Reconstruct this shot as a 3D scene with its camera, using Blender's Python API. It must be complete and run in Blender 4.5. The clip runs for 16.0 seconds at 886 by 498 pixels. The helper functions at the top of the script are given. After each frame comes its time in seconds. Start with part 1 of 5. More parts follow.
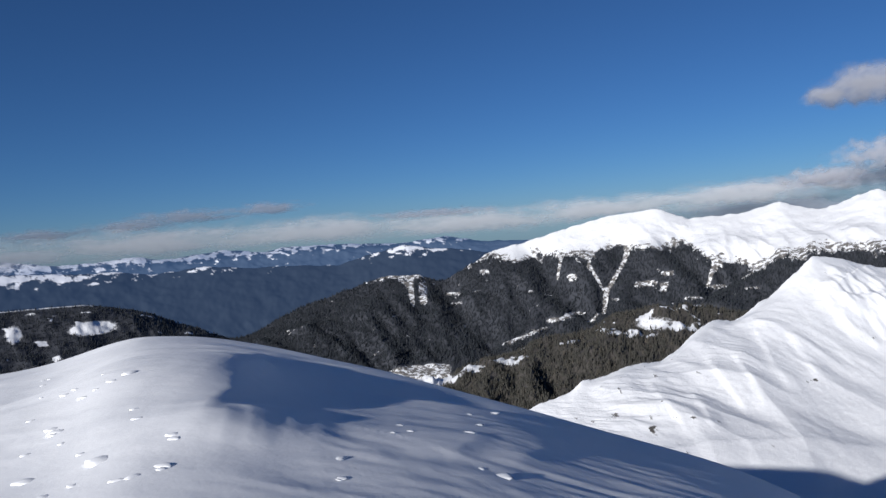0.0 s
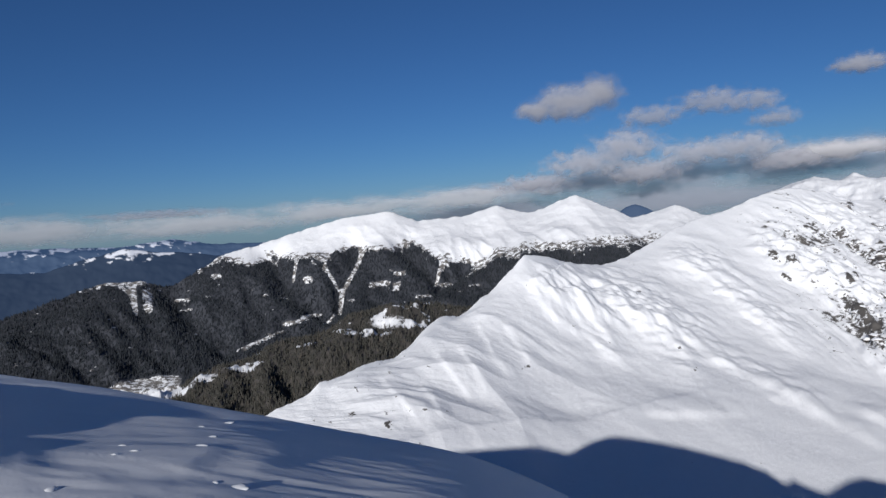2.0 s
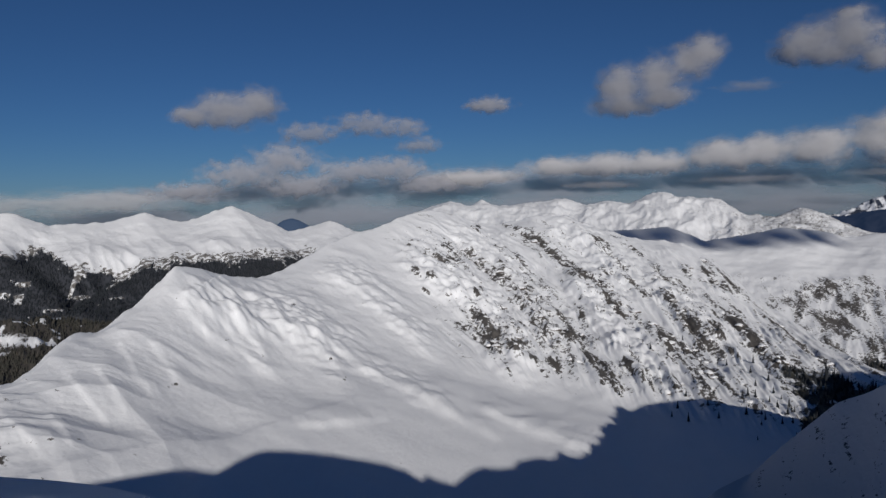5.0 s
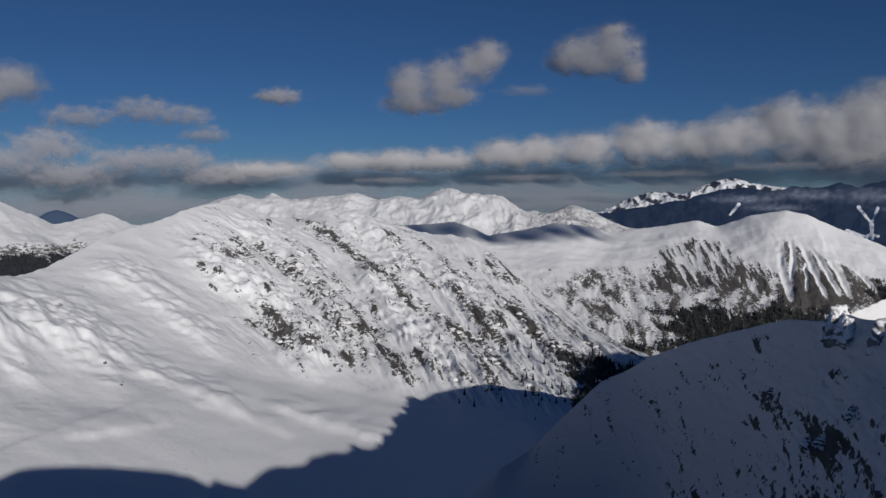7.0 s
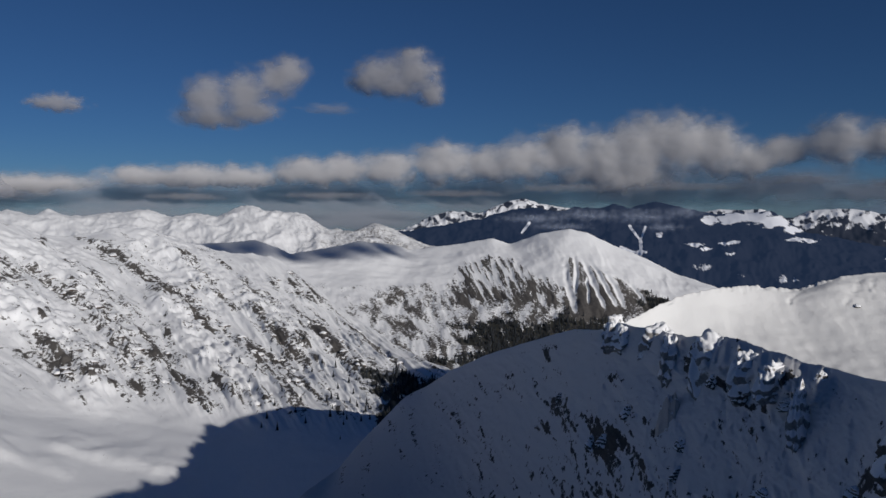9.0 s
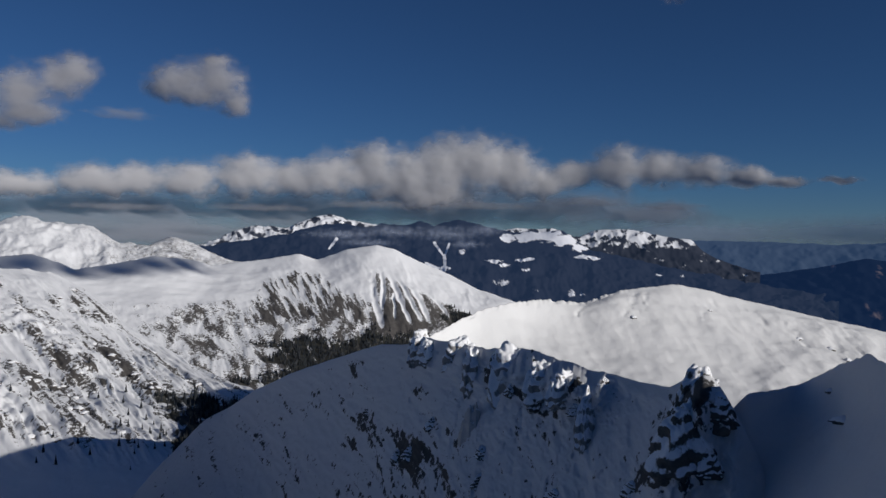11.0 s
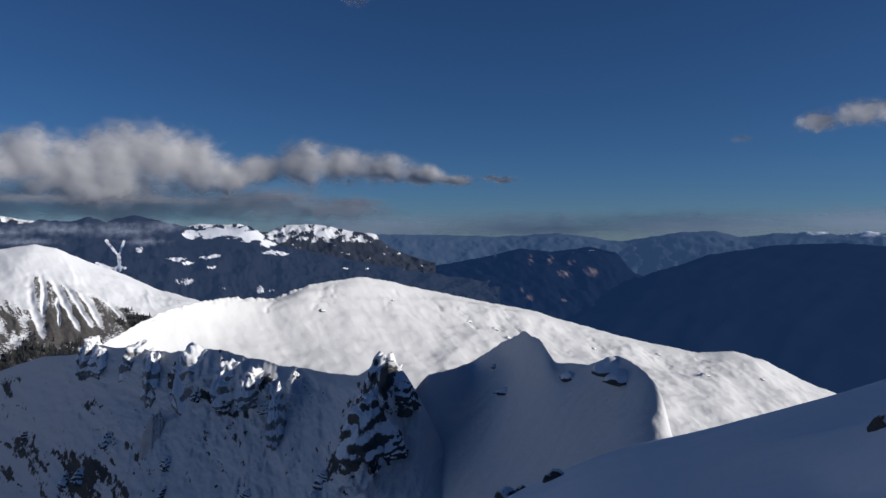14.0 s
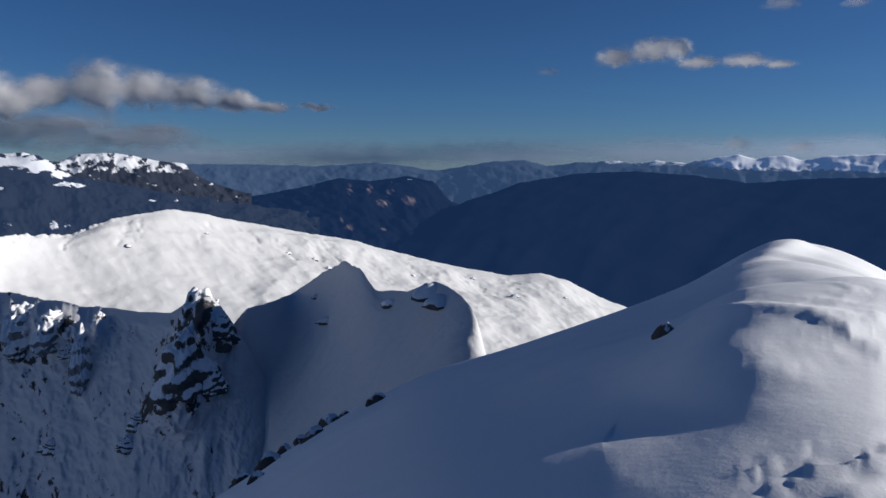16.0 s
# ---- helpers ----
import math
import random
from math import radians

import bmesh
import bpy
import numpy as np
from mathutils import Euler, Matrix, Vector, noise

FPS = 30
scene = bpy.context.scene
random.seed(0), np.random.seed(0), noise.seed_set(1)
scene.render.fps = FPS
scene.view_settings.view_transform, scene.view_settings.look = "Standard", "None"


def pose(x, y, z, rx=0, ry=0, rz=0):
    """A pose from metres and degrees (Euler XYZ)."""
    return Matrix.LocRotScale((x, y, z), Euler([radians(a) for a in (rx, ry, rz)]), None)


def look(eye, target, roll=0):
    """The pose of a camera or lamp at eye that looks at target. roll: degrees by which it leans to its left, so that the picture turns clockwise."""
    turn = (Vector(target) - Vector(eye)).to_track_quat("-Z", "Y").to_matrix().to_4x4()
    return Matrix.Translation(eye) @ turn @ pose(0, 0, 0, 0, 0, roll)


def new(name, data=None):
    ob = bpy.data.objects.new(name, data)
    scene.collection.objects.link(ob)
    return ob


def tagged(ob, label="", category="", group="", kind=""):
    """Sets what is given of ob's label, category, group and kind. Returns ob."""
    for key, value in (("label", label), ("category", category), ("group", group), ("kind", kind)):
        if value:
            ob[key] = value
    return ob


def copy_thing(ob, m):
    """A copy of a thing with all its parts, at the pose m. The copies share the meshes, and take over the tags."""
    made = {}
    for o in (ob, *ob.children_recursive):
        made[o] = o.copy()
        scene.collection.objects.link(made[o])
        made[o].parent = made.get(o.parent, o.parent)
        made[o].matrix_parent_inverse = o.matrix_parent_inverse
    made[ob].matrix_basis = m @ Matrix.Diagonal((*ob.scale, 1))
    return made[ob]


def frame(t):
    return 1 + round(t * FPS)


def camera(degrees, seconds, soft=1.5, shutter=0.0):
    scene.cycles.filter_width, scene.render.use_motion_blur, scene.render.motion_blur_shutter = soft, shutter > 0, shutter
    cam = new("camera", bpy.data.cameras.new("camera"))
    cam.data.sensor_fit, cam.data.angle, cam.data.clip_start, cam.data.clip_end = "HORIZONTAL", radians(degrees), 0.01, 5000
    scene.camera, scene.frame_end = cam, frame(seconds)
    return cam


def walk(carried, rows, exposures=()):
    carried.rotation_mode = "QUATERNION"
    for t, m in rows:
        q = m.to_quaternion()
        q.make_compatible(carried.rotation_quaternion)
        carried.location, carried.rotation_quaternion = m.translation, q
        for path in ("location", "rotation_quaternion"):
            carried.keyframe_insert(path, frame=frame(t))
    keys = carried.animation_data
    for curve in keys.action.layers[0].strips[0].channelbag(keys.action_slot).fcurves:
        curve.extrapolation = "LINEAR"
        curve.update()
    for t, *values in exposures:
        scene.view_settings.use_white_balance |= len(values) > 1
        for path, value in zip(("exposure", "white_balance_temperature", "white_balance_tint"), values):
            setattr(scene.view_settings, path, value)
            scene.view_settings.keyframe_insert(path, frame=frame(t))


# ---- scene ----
cam = camera(61.75, 16.0, soft=1.5)
PATH = [
    (0.0, pose(0, 0, 0, 88.07, 4.34, -1.63)),
    (0.5, pose(0, 0, 0, 87.60, 4.05, -6.27)),
    (1.0, pose(0, 0, 0, 87.22, 3.94, -10.52)),
    (1.5, pose(0, 0, 0, 86.86, 3.71, -16.15)),
    (2.0, pose(0, 0, 0, 86.73, 4.12, -21.93)),
    (2.5, pose(0, 0, 0, 87.12, 4.05, -27.40)),
    (3.0, pose(0, 0, 0, 86.93, 2.71, -32.28)),
    (3.5, pose(0, 0, 0, 86.86, 1.53, -35.22)),
    (4.0, pose(0, 0, 0, 86.77, 1.13, -40.05)),
    (4.2, pose(0, 0, 0, 86.73, 1.11, -42.04)),
    (6.5, pose(0, 0, 0, 86.08, 0.45, -58.64)),
    (7.0, pose(0, 0, 0, 85.94, 0.15, -63.86)),
    (7.5, pose(0, 0, 0, 85.85, 0.04, -66.76)),
    (8.0, pose(0, 0, 0, 85.85, -0.12, -70.12)),
    (8.5, pose(0, 0, 0, 86.50, -0.09, -74.90)),
    (9.0, pose(0, 0, 0, 87.35, -0.25, -78.96)),
    (9.2, pose(0, 0, 0, 87.64, -0.47, -80.61)),
    (11.3, pose(0, 0, 0, 88.79, -1.31, -96.30)),
    (11.5, pose(0, 0, 0, 88.80, -1.55, -98.20)),
    (12.0, pose(0, 0, 0, 88.56, -1.82, -103.39)),
    (12.5, pose(0, 0, 0, 88.47, -0.44, -106.75)),
    (13.0, pose(0, 0, 0, 88.78, -1.84, -110.10)),
    (13.5, pose(0, 0, 0, 89.19, -0.59, -114.10)),
    (14.0, pose(0, 0, 0, 88.70, -0.45, -117.53)),
    (14.5, pose(0, 0, 0, 87.87, 0.28, -121.32)),
    (15.0, pose(0, 0, 0, 86.50, 0.22, -124.88)),
    (15.5, pose(0, 0, 0, 84.36, 0.24, -127.98)),
    (16.0, pose(0, 0, 0, 83.37, -0.38, -131.44)),
]
EXPOSURES = [(0.0, 0.27, 6330, 10), (2.0, 0.02, 6350, 10), (4.0, -0.48, 6570, 10), (8.0, -0.58, 6600, 10), (12.0, -0.25, 6500, 10), (16.0, 0.14, 6450, 10)]
walk(cam, PATH, EXPOSURES)

# ---- sky and sun ----
SUN_AZ, SUN_EL = 218.0, 18.3      # degrees clockwise from +y, degrees above the horizon
world = bpy.data.worlds.new("winter_sky")
scene.world = world
world.use_nodes = True
wn = world.node_tree
sky = wn.nodes.new("ShaderNodeTexSky")
sky.sky_type = "NISHITA"
sky.sun_disc = False
sky.sun_elevation = radians(SUN_EL)
sky.sun_rotation = radians(SUN_AZ)
sky.altitude = 2800
sky.air_density = 1.0
sky.dust_density = 0.6
sky.ozone_density = 8.5
wn.nodes["Background"].inputs[1].default_value = 0.05
wn.links.new(sky.outputs[0], wn.nodes["Background"].inputs[0])
lamp = bpy.data.lights.new("sun", "SUN")
lamp.energy, lamp.angle, lamp.color = 5.0, radians(0.55), (1.0, 0.95, 0.89)
sun = new("sun", lamp)
a, e = radians(SUN_AZ), radians(SUN_EL)
sun.matrix_world = look((math.sin(a) * math.cos(e) * 900, math.cos(a) * math.cos(e) * 900, math.sin(e) * 900), (0, 0, 0))


# ---- numeric noise, for relief ----
_perm = np.random.RandomState(7).permutation(512)
_grad = np.random.RandomState(8).uniform(0, 2 * np.pi, 512)


def perlin(x, y):
    """Gradient noise on arrays, about -1 to 1."""
    xi, yi = np.floor(x).astype(np.int64), np.floor(y).astype(np.int64)
    fx, fy = x - xi, y - yi
    u, v = fx * fx * fx * (fx * (fx * 6 - 15) + 10), fy * fy * fy * (fy * (fy * 6 - 15) + 10)

    def corner(i, j):
        g = _grad[_perm[(_perm[(xi + i) & 511] + yi + j) & 511]]
        return np.cos(g) * (fx - i) + np.sin(g) * (fy - j)
    low = corner(0, 0) * (1 - u) + corner(1, 0) * u
    high = corner(0, 1) * (1 - u) + corner(1, 1) * u
    return 1.5 * (low * (1 - v) + high * v)


def fbm(x, y, octaves=5, gain=0.5, ridged=False):
    total, amp, norm = np.zeros_like(x), 1.0, 0.0
    for k in range(octaves):
        n = perlin(x * 2.03 ** k + 17.3 * k, y * 2.03 ** k - 9.1 * k)
        total += amp * ((1 - 2 * np.abs(n)) if ridged else n)
        norm += amp
        amp *= gain
    return total / norm


def smooth(x, lo, hi):
    t = np.clip((x - lo) / (hi - lo), 0, 1)
    return t * t * (3 - 2 * t)


def curve(keys, x, col=1):
    """Smooth monotone curve through rows of keys: column 0 against column col."""
    k = np.array([q[0] for q in keys], float)
    f = np.array([q[col] for q in keys], float)
    d = np.diff(f) / np.diff(k)
    m = np.zeros(len(k))
    m[0], m[-1] = d[0], d[-1]
    same = d[:-1] * d[1:] > 0
    m[1:-1] = np.where(same, 2 * d[:-1] * d[1:] / np.where(same, d[:-1] + d[1:], 1), 0)
    x = np.clip(x, k[0], k[-1])
    i = np.clip(np.searchsorted(k, x) - 1, 0, len(k) - 2)
    h = k[i + 1] - k[i]
    t = (x - k[i]) / h
    return ((1 + 2 * t) * (1 - t) ** 2 * f[i] + t * (1 - t) ** 2 * h * m[i]
            + t * t * (3 - 2 * t) * f[i + 1] + t * t * (t - 1) * h * m[i + 1])


# ---- materials ----
def material(name):
    m = bpy.data.materials.new(name)
    m.use_nodes = True
    return m, m.node_tree, m.node_tree.nodes["Principled BSDF"]


def node(nt, kind, **sets):
    n = nt.nodes.new(kind)
    for key, value in sets.items():
        if key in n.inputs:
            n.inputs[key].default_value = value
    return n


def noise_node(nt, scale, detail=6.0, rough=0.6, src=None):
    n = node(nt, "ShaderNodeTexNoise", Scale=scale, Detail=detail, Roughness=rough)
    if src is not None:
        nt.links.new(src, n.inputs["Vector"])
    return n.outputs["Fac"]


def ramp(nt, src, stops):
    n = nt.nodes.new("ShaderNodeValToRGB")
    els = n.color_ramp.elements
    while len(els) < len(stops):
        els.new(0.5)
    for el, (p, c) in zip(els, stops):
        el.position, el.color = p, (*c, 1) if len(c) == 3 else c
    nt.links.new(src, n.inputs[0])
    return n.outputs[0]


def math_node(nt, op, a, b):
    n = nt.nodes.new("ShaderNodeMath")
    n.operation = op
    for s, v in zip(n.inputs, (a, b)):
        if isinstance(v, (int, float)):
            s.default_value = v
        else:
            nt.links.new(v, s)
    return n.outputs[0]


def mix(nt, fac, a, b):
    n = nt.nodes.new("ShaderNodeMix")
    n.data_type = "RGBA"
    for s, v in ((n.inputs["Factor"], fac), (n.inputs["A"], a), (n.inputs["B"], b)):
        if isinstance(v, tuple):
            s.default_value = (*v, 1)
        elif isinstance(v, (int, float)):
            s.default_value = v
        else:
            nt.links.new(v, s)
    return n.outputs["Result"]


def attribute(nt, name):
    n = nt.nodes.new("ShaderNodeAttribute")
    n.attribute_name = name
    return n.outputs["Fac"]


def bump(nt, bsdf, height, strength, distance):
    n = node(nt, "ShaderNodeBump", Strength=strength, Distance=distance)
    nt.links.new(height, n.inputs["Height"])
    nt.links.new(n.outputs[0], bsdf.inputs["Normal"])


def terrain_material(name, grain, rock_a, rock_b, wood, snow=(0.82, 0.84, 0.87), relief=0.35, speck=1.7):
    """Snow with bare rock and woodland by the mesh's own 'rock' and 'wood' values; grain: size of the rock texture in metres."""
    m, nt, bsdf = material(name)
    pos = nt.nodes.new("ShaderNodeNewGeometry").outputs["Position"]
    fine = noise_node(nt, 1 / grain, 8, 0.68, pos)
    coarse = noise_node(nt, 0.16 / grain, 4, 0.6, pos)
    rock_mask = ramp(nt, math_node(nt, "ADD", attribute(nt, "rock"), math_node(nt, "MULTIPLY", math_node(nt, "SUBTRACT", fine, 0.5), speck)),
                     [(0.35, (0, 0, 0)), (0.43, (1, 1, 1))])
    wood_mask = ramp(nt, math_node(nt, "ADD", attribute(nt, "wood"), math_node(nt, "MULTIPLY", fine, 0.7)),
                     [(0.70, (0, 0, 0)), (0.85, (1, 1, 1))])
    rock = mix(nt, noise_node(nt, 0.55 / grain, 7, 0.7, pos), rock_a, rock_b)
    snow_col = mix(nt, coarse, snow, tuple(0.97 * c for c in snow))
    col = mix(nt, rock_mask, snow_col, rock)
    col = mix(nt, wood_mask, col, mix(nt, coarse, wood, tuple(1.7 * c for c in wood)))
    nt.links.new(col, bsdf.inputs["Base Color"])
    bsdf.inputs["Roughness"].default_value = 0.75
    bsdf.inputs["Specular IOR Level"].default_value = 0.2
    bump(nt, bsdf, fine, relief, grain * 0.35)
    return m


M_SUMMIT = terrain_material("wind_packed_snow", 0.6, (0.10, 0.085, 0.075), (0.2, 0.18, 0.16), (0.03, 0.035, 0.03), relief=0.09)
# snow set darker than on the other slopes to dim the bright ridge
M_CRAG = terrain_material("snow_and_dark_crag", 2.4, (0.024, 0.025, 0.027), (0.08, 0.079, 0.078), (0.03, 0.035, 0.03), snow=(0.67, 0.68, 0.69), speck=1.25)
# snow toned down to carry the spur's deeper shade; rubble comes from 'rock'
M_SPUR = terrain_material("shade_toned_snow_and_rubble", 3.2, (0.022, 0.022, 0.024), (0.08, 0.078, 0.076), (0.03, 0.035, 0.03), snow=(0.62, 0.63, 0.65), speck=1.35)
M_FACE = terrain_material("snow_and_grey_brown_rock", 5.0, (0.03, 0.029, 0.029), (0.16, 0.15, 0.142), (0.035, 0.035, 0.03), relief=0.25, speck=1.7)
M_LARCH = terrain_material("snow_and_brown_woodland", 9.0, (0.09, 0.085, 0.08), (0.2, 0.19, 0.18), (0.052, 0.048, 0.044))
M_WOODED = terrain_material("snow_and_woodland", 14.0, (0.09, 0.085, 0.08), (0.2, 0.19, 0.18), (0.034, 0.037, 0.045))


def backdrop_material(name, base, haze_glow, strength):
    """Far ranges seen through kilometres of air: a lit surface, with the haze painted in as blue emission."""
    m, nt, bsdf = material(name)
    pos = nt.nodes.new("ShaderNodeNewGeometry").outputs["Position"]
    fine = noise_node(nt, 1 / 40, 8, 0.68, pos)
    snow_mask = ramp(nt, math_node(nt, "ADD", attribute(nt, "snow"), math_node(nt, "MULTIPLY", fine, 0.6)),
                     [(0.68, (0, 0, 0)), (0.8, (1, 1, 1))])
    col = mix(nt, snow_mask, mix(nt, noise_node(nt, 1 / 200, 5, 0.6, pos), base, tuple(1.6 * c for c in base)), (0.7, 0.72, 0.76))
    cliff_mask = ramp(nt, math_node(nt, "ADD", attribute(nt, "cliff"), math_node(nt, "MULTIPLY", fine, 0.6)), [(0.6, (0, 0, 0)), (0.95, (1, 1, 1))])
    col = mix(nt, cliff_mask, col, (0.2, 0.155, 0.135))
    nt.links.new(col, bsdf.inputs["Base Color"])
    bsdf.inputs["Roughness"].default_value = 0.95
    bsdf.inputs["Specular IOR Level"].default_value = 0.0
    bsdf.inputs["Emission Color"].default_value = (*haze_glow, 1)
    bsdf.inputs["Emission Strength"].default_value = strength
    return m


# haze of each range is in its bluish base and its emission
M_FAR = backdrop_material("haze_blue_far_range", (0.03, 0.04, 0.055), (0.10, 0.22, 0.5), 0.22)
M_DEEP = backdrop_material("haze_blue_valley_range", (0.02, 0.026, 0.034), (0.09, 0.2, 0.48), 0.12)
# near-black base carries the shade on these slopes, emission the haze
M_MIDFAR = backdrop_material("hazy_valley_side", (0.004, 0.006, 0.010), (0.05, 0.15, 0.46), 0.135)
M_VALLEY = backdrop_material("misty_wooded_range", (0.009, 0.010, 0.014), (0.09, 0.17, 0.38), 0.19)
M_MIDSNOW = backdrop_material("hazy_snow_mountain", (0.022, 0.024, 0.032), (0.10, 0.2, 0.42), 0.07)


# ---- mesh building ----
def sheet(name, X, Y, Z, mat, values, closed=False):
    """A grid mesh from arrays [rows, columns], with named values on its corners."""
    nr, nc = X.shape
    idx = np.arange(nr * nc).reshape(nr, nc)
    if closed:
        idx = np.hstack([idx, idx[:, :1]])
    a, b, c, d = idx[:-1, :-1], idx[:-1, 1:], idx[1:, 1:], idx[1:, :-1]
    quads = np.stack([a, d, c, b], -1).reshape(-1, 4)[:, ::-1]
    me = bpy.data.meshes.new(name)
    me.vertices.add(nr * nc)
    me.vertices.foreach_set("co", np.stack([X, Y, Z], -1).astype(np.float32).ravel())
    me.loops.add(quads.size)
    me.loops.foreach_set("vertex_index", quads.astype(np.int32).ravel())
    me.polygons.add(len(quads))
    me.polygons.foreach_set("loop_start", np.arange(0, quads.size, 4, dtype=np.int32))
    me.polygons.foreach_set("use_smooth", np.ones(len(quads), bool))
    me.update(calc_edges=True)
    for key, val in values.items():
        at = me.attributes.new(key, "FLOAT", "POINT")
        at.data.foreach_set("value", np.broadcast_to(val, X.shape).astype(np.float32).ravel())
    me.materials.append(mat)
    return new(name, me)


def polar(az, r):
    return np.sin(np.radians(az)) * r, np.cos(np.radians(az)) * r


def spread(f, step, sigma):
    """f along the bearing, evened out over sigma degrees."""
    if sigma < step * 0.5:
        return f.copy()
    k = np.arange(-int(3 * sigma / step) - 1, int(3 * sigma / step) + 2)
    w = np.exp(-0.5 * (k * step / sigma) ** 2)
    pad = len(k) // 2
    return np.convolve(np.pad(f, pad, mode="edge"), w / w.sum(), "valid")


def fan(f, step, widths):
    """Rows of f, each evened out over its own width: forms that widen below the crest."""
    levels = np.array([0, 0.25, 0.5, 1, 2, 4, 8.0])
    made = np.array([spread(f, step, q) for q in levels])
    i = np.clip(np.searchsorted(levels, widths) - 1, 0, len(levels) - 2)
    t = ((widths - levels[i]) / (levels[i + 1] - levels[i]))[:, None]
    return made[i] * (1 - t) + made[i + 1] * t


def stroke(A, E, pts, below, above):
    """1 along a line of bearings and height angles, falling off over `below` degrees on its right and `above` degrees on its left hand."""
    p = np.array(pts, float)
    reach = 2.6 * max(below, above)
    cols = np.where((A[0] > p[:, 0].min() - reach) & (A[0] < p[:, 0].max() + reach))[0]
    out = np.zeros_like(E)
    if len(cols) < 2:
        return out
    w = np.s_[:, cols[0]:cols[-1] + 1]
    a, e = A[w], E[w]
    best, side, along = np.full(a.shape, 1e9), np.zeros(a.shape), np.zeros(a.shape)
    total = np.hypot(*np.diff(p, axis=0).T)
    done = 0.0
    for (x0, y0), (x1, y1), length in zip(p[:-1], p[1:], total):
        dx, dy = (x1 - x0) / length, (y1 - y0) / length
        t = np.clip((a - x0) * dx + (e - y0) * dy, 0, length)
        d = np.hypot(a - x0 - t * dx, e - y0 - t * dy)
        near = d < best
        best = np.where(near, d, best)
        side = np.where(near, (e - y0) * dx - (a - x0) * dy, side)
        along = np.where(near, (done + t) / total.sum(), along)
        done += length
    hgt = np.where(side > 0, np.exp(-(best / above) ** 2), np.exp(-(best / below) ** 2))
    out[w] = hgt * smooth(along, -0.02, 0.18) * (1 - smooth(along, 0.75, 1.03))
    return out


class Ridge:
    """One mountain side: a crest given as bearing, height angle and distance from the summit, its foot, and relief between."""

    def __init__(self, crest, foot, step=0.1, rows=120, power=1.0, back=30.0, base=-480.0, widen=5.0, lean=0.0, jag=0.05, floor=None):
        a0, a1 = crest[0][0], crest[-1][0]
        self.az = np.linspace(a0, a1, int((a1 - a0) / step) + 1)
        step = self.az[1] - self.az[0]
        rc, ec = spread(curve(crest, self.az, 2), step, 1.0), spread(np.interp(self.az, [q[0] for q in crest], [q[1] for q in crest]), step, 0.18)
        ec = ec + jag * 2 * fbm(self.az / 1.1 + a0, 0 * self.az + a1, 5, 0.6)
        rf, ef = spread(curve(foot, self.az, 2), step, 3.0), spread(curve(foot, self.az, 1), step, 3.0)
        zc, zf = rc * np.tan(np.radians(ec)), rf * np.tan(np.radians(ef))
        v = np.linspace(0, 1, rows)
        widths = widen * (1 - v) ** 0.8
        zs, rs = fan(zc, step, widths), fan(rc, step, widths)
        v = v[:, None]
        if lean:
            shifted = np.arange(len(self.az))[None, :] - lean / step * (1 - v)
            lo = np.clip(shifted.astype(int), 0, len(self.az) - 1)
            zs = np.take_along_axis(zs, lo, 1) * v ** 2 * (1 - v) + zs * (1 - v ** 2 * (1 - v))
        r1, z1 = rf + (rs - rf) * v, zf + (zs - zf) * v ** power
        below = np.linspace(0, 1, 6)[:-1, None]
        depth = np.maximum(zf - base, 1)
        r0, z0 = rf - np.minimum(depth * 1.2, rf * 0.5) * (1 - below), zf - depth * (1 - below) ** 1.0
        if floor is not None:
            below = np.linspace(0, 1, 90)[:-1, None]
            r0, z0 = floor[0] + (rf - floor[0]) * below, floor[1] + (zf - floor[1]) * below ** 0.85
        over = np.linspace(0, 1, 12)[1:, None]
        drop = np.maximum(zc - base, 1)
        r2, z2 = rc + drop / math.tan(radians(back)) * over, zc - drop * over
        r2 = np.minimum(r2, 4960.0)
        self.r, self.z = np.vstack([r0, r1, r2]), np.vstack([z0, z1, z2])
        self.v = np.vstack([(below - 1) * 0.5 - 0.005, v, 1 + over])       # 0 foot, 1 crest, above 1 the far side
        self.v = np.broadcast_to(self.v, self.r.shape).copy()
        self.A = np.broadcast_to(self.az, self.r.shape)
        self.scale = np.median(rc)
        self.X, self.Y = polar(self.A, self.r)
        self.toe = 0.0 if floor is None else -0.4
        warp = 0.5 * fbm(self.X / (self.scale * 0.06), self.Y / (self.scale * 0.06), 3)
        self.along = np.radians(self.A - lean * (1 - self.v) + warp) * self.scale      # metres along the ridge, following the fall line

    def env(self, top=0.12):
        """Full relief on the face, little at the crest and foot."""
        return smooth(self.v, self.toe, 0.15) * (1 - smooth(self.v, 1 - top, 1.0) * 0.85) * (1 - smooth(self.v, 1.0, 1.1))

    def spurs(self, size, amp, octaves=4, seed=0.0, long=3.0, where=1.0):
        """Ribs and gullies that run down the face."""
        depth = (1 - self.v) * self.scale * 0.35
        n = fbm(self.along / size + seed, depth / (size * long) + seed * 0.7, octaves, 0.5, True)
        self.z += amp * n * self.env() * where

    def rough(self, size, amp, octaves=5, seed=0.0, crest=0.15, ridged=False, where=1.0):
        n = fbm(self.X / size + seed, self.Y / size - seed, octaves, 0.5, ridged)
        e = np.maximum(self.env(), crest * (self.v > 0.9) * (self.v < 1.15))
        self.z += amp * n * e * where

    def hit(self, az, el):
        """The place on the visible face at a bearing and height angle."""
        j = int(np.argmin(np.abs(self.az - az)))
        col = np.where((self.v[:, j] >= 0) & (self.v[:, j] <= 1))[0]
        i = col[int(np.argmin(np.abs(self.elev()[col, j] - el)))]
        return Vector((self.X[i, j], self.Y[i, j], self.z[i, j]))

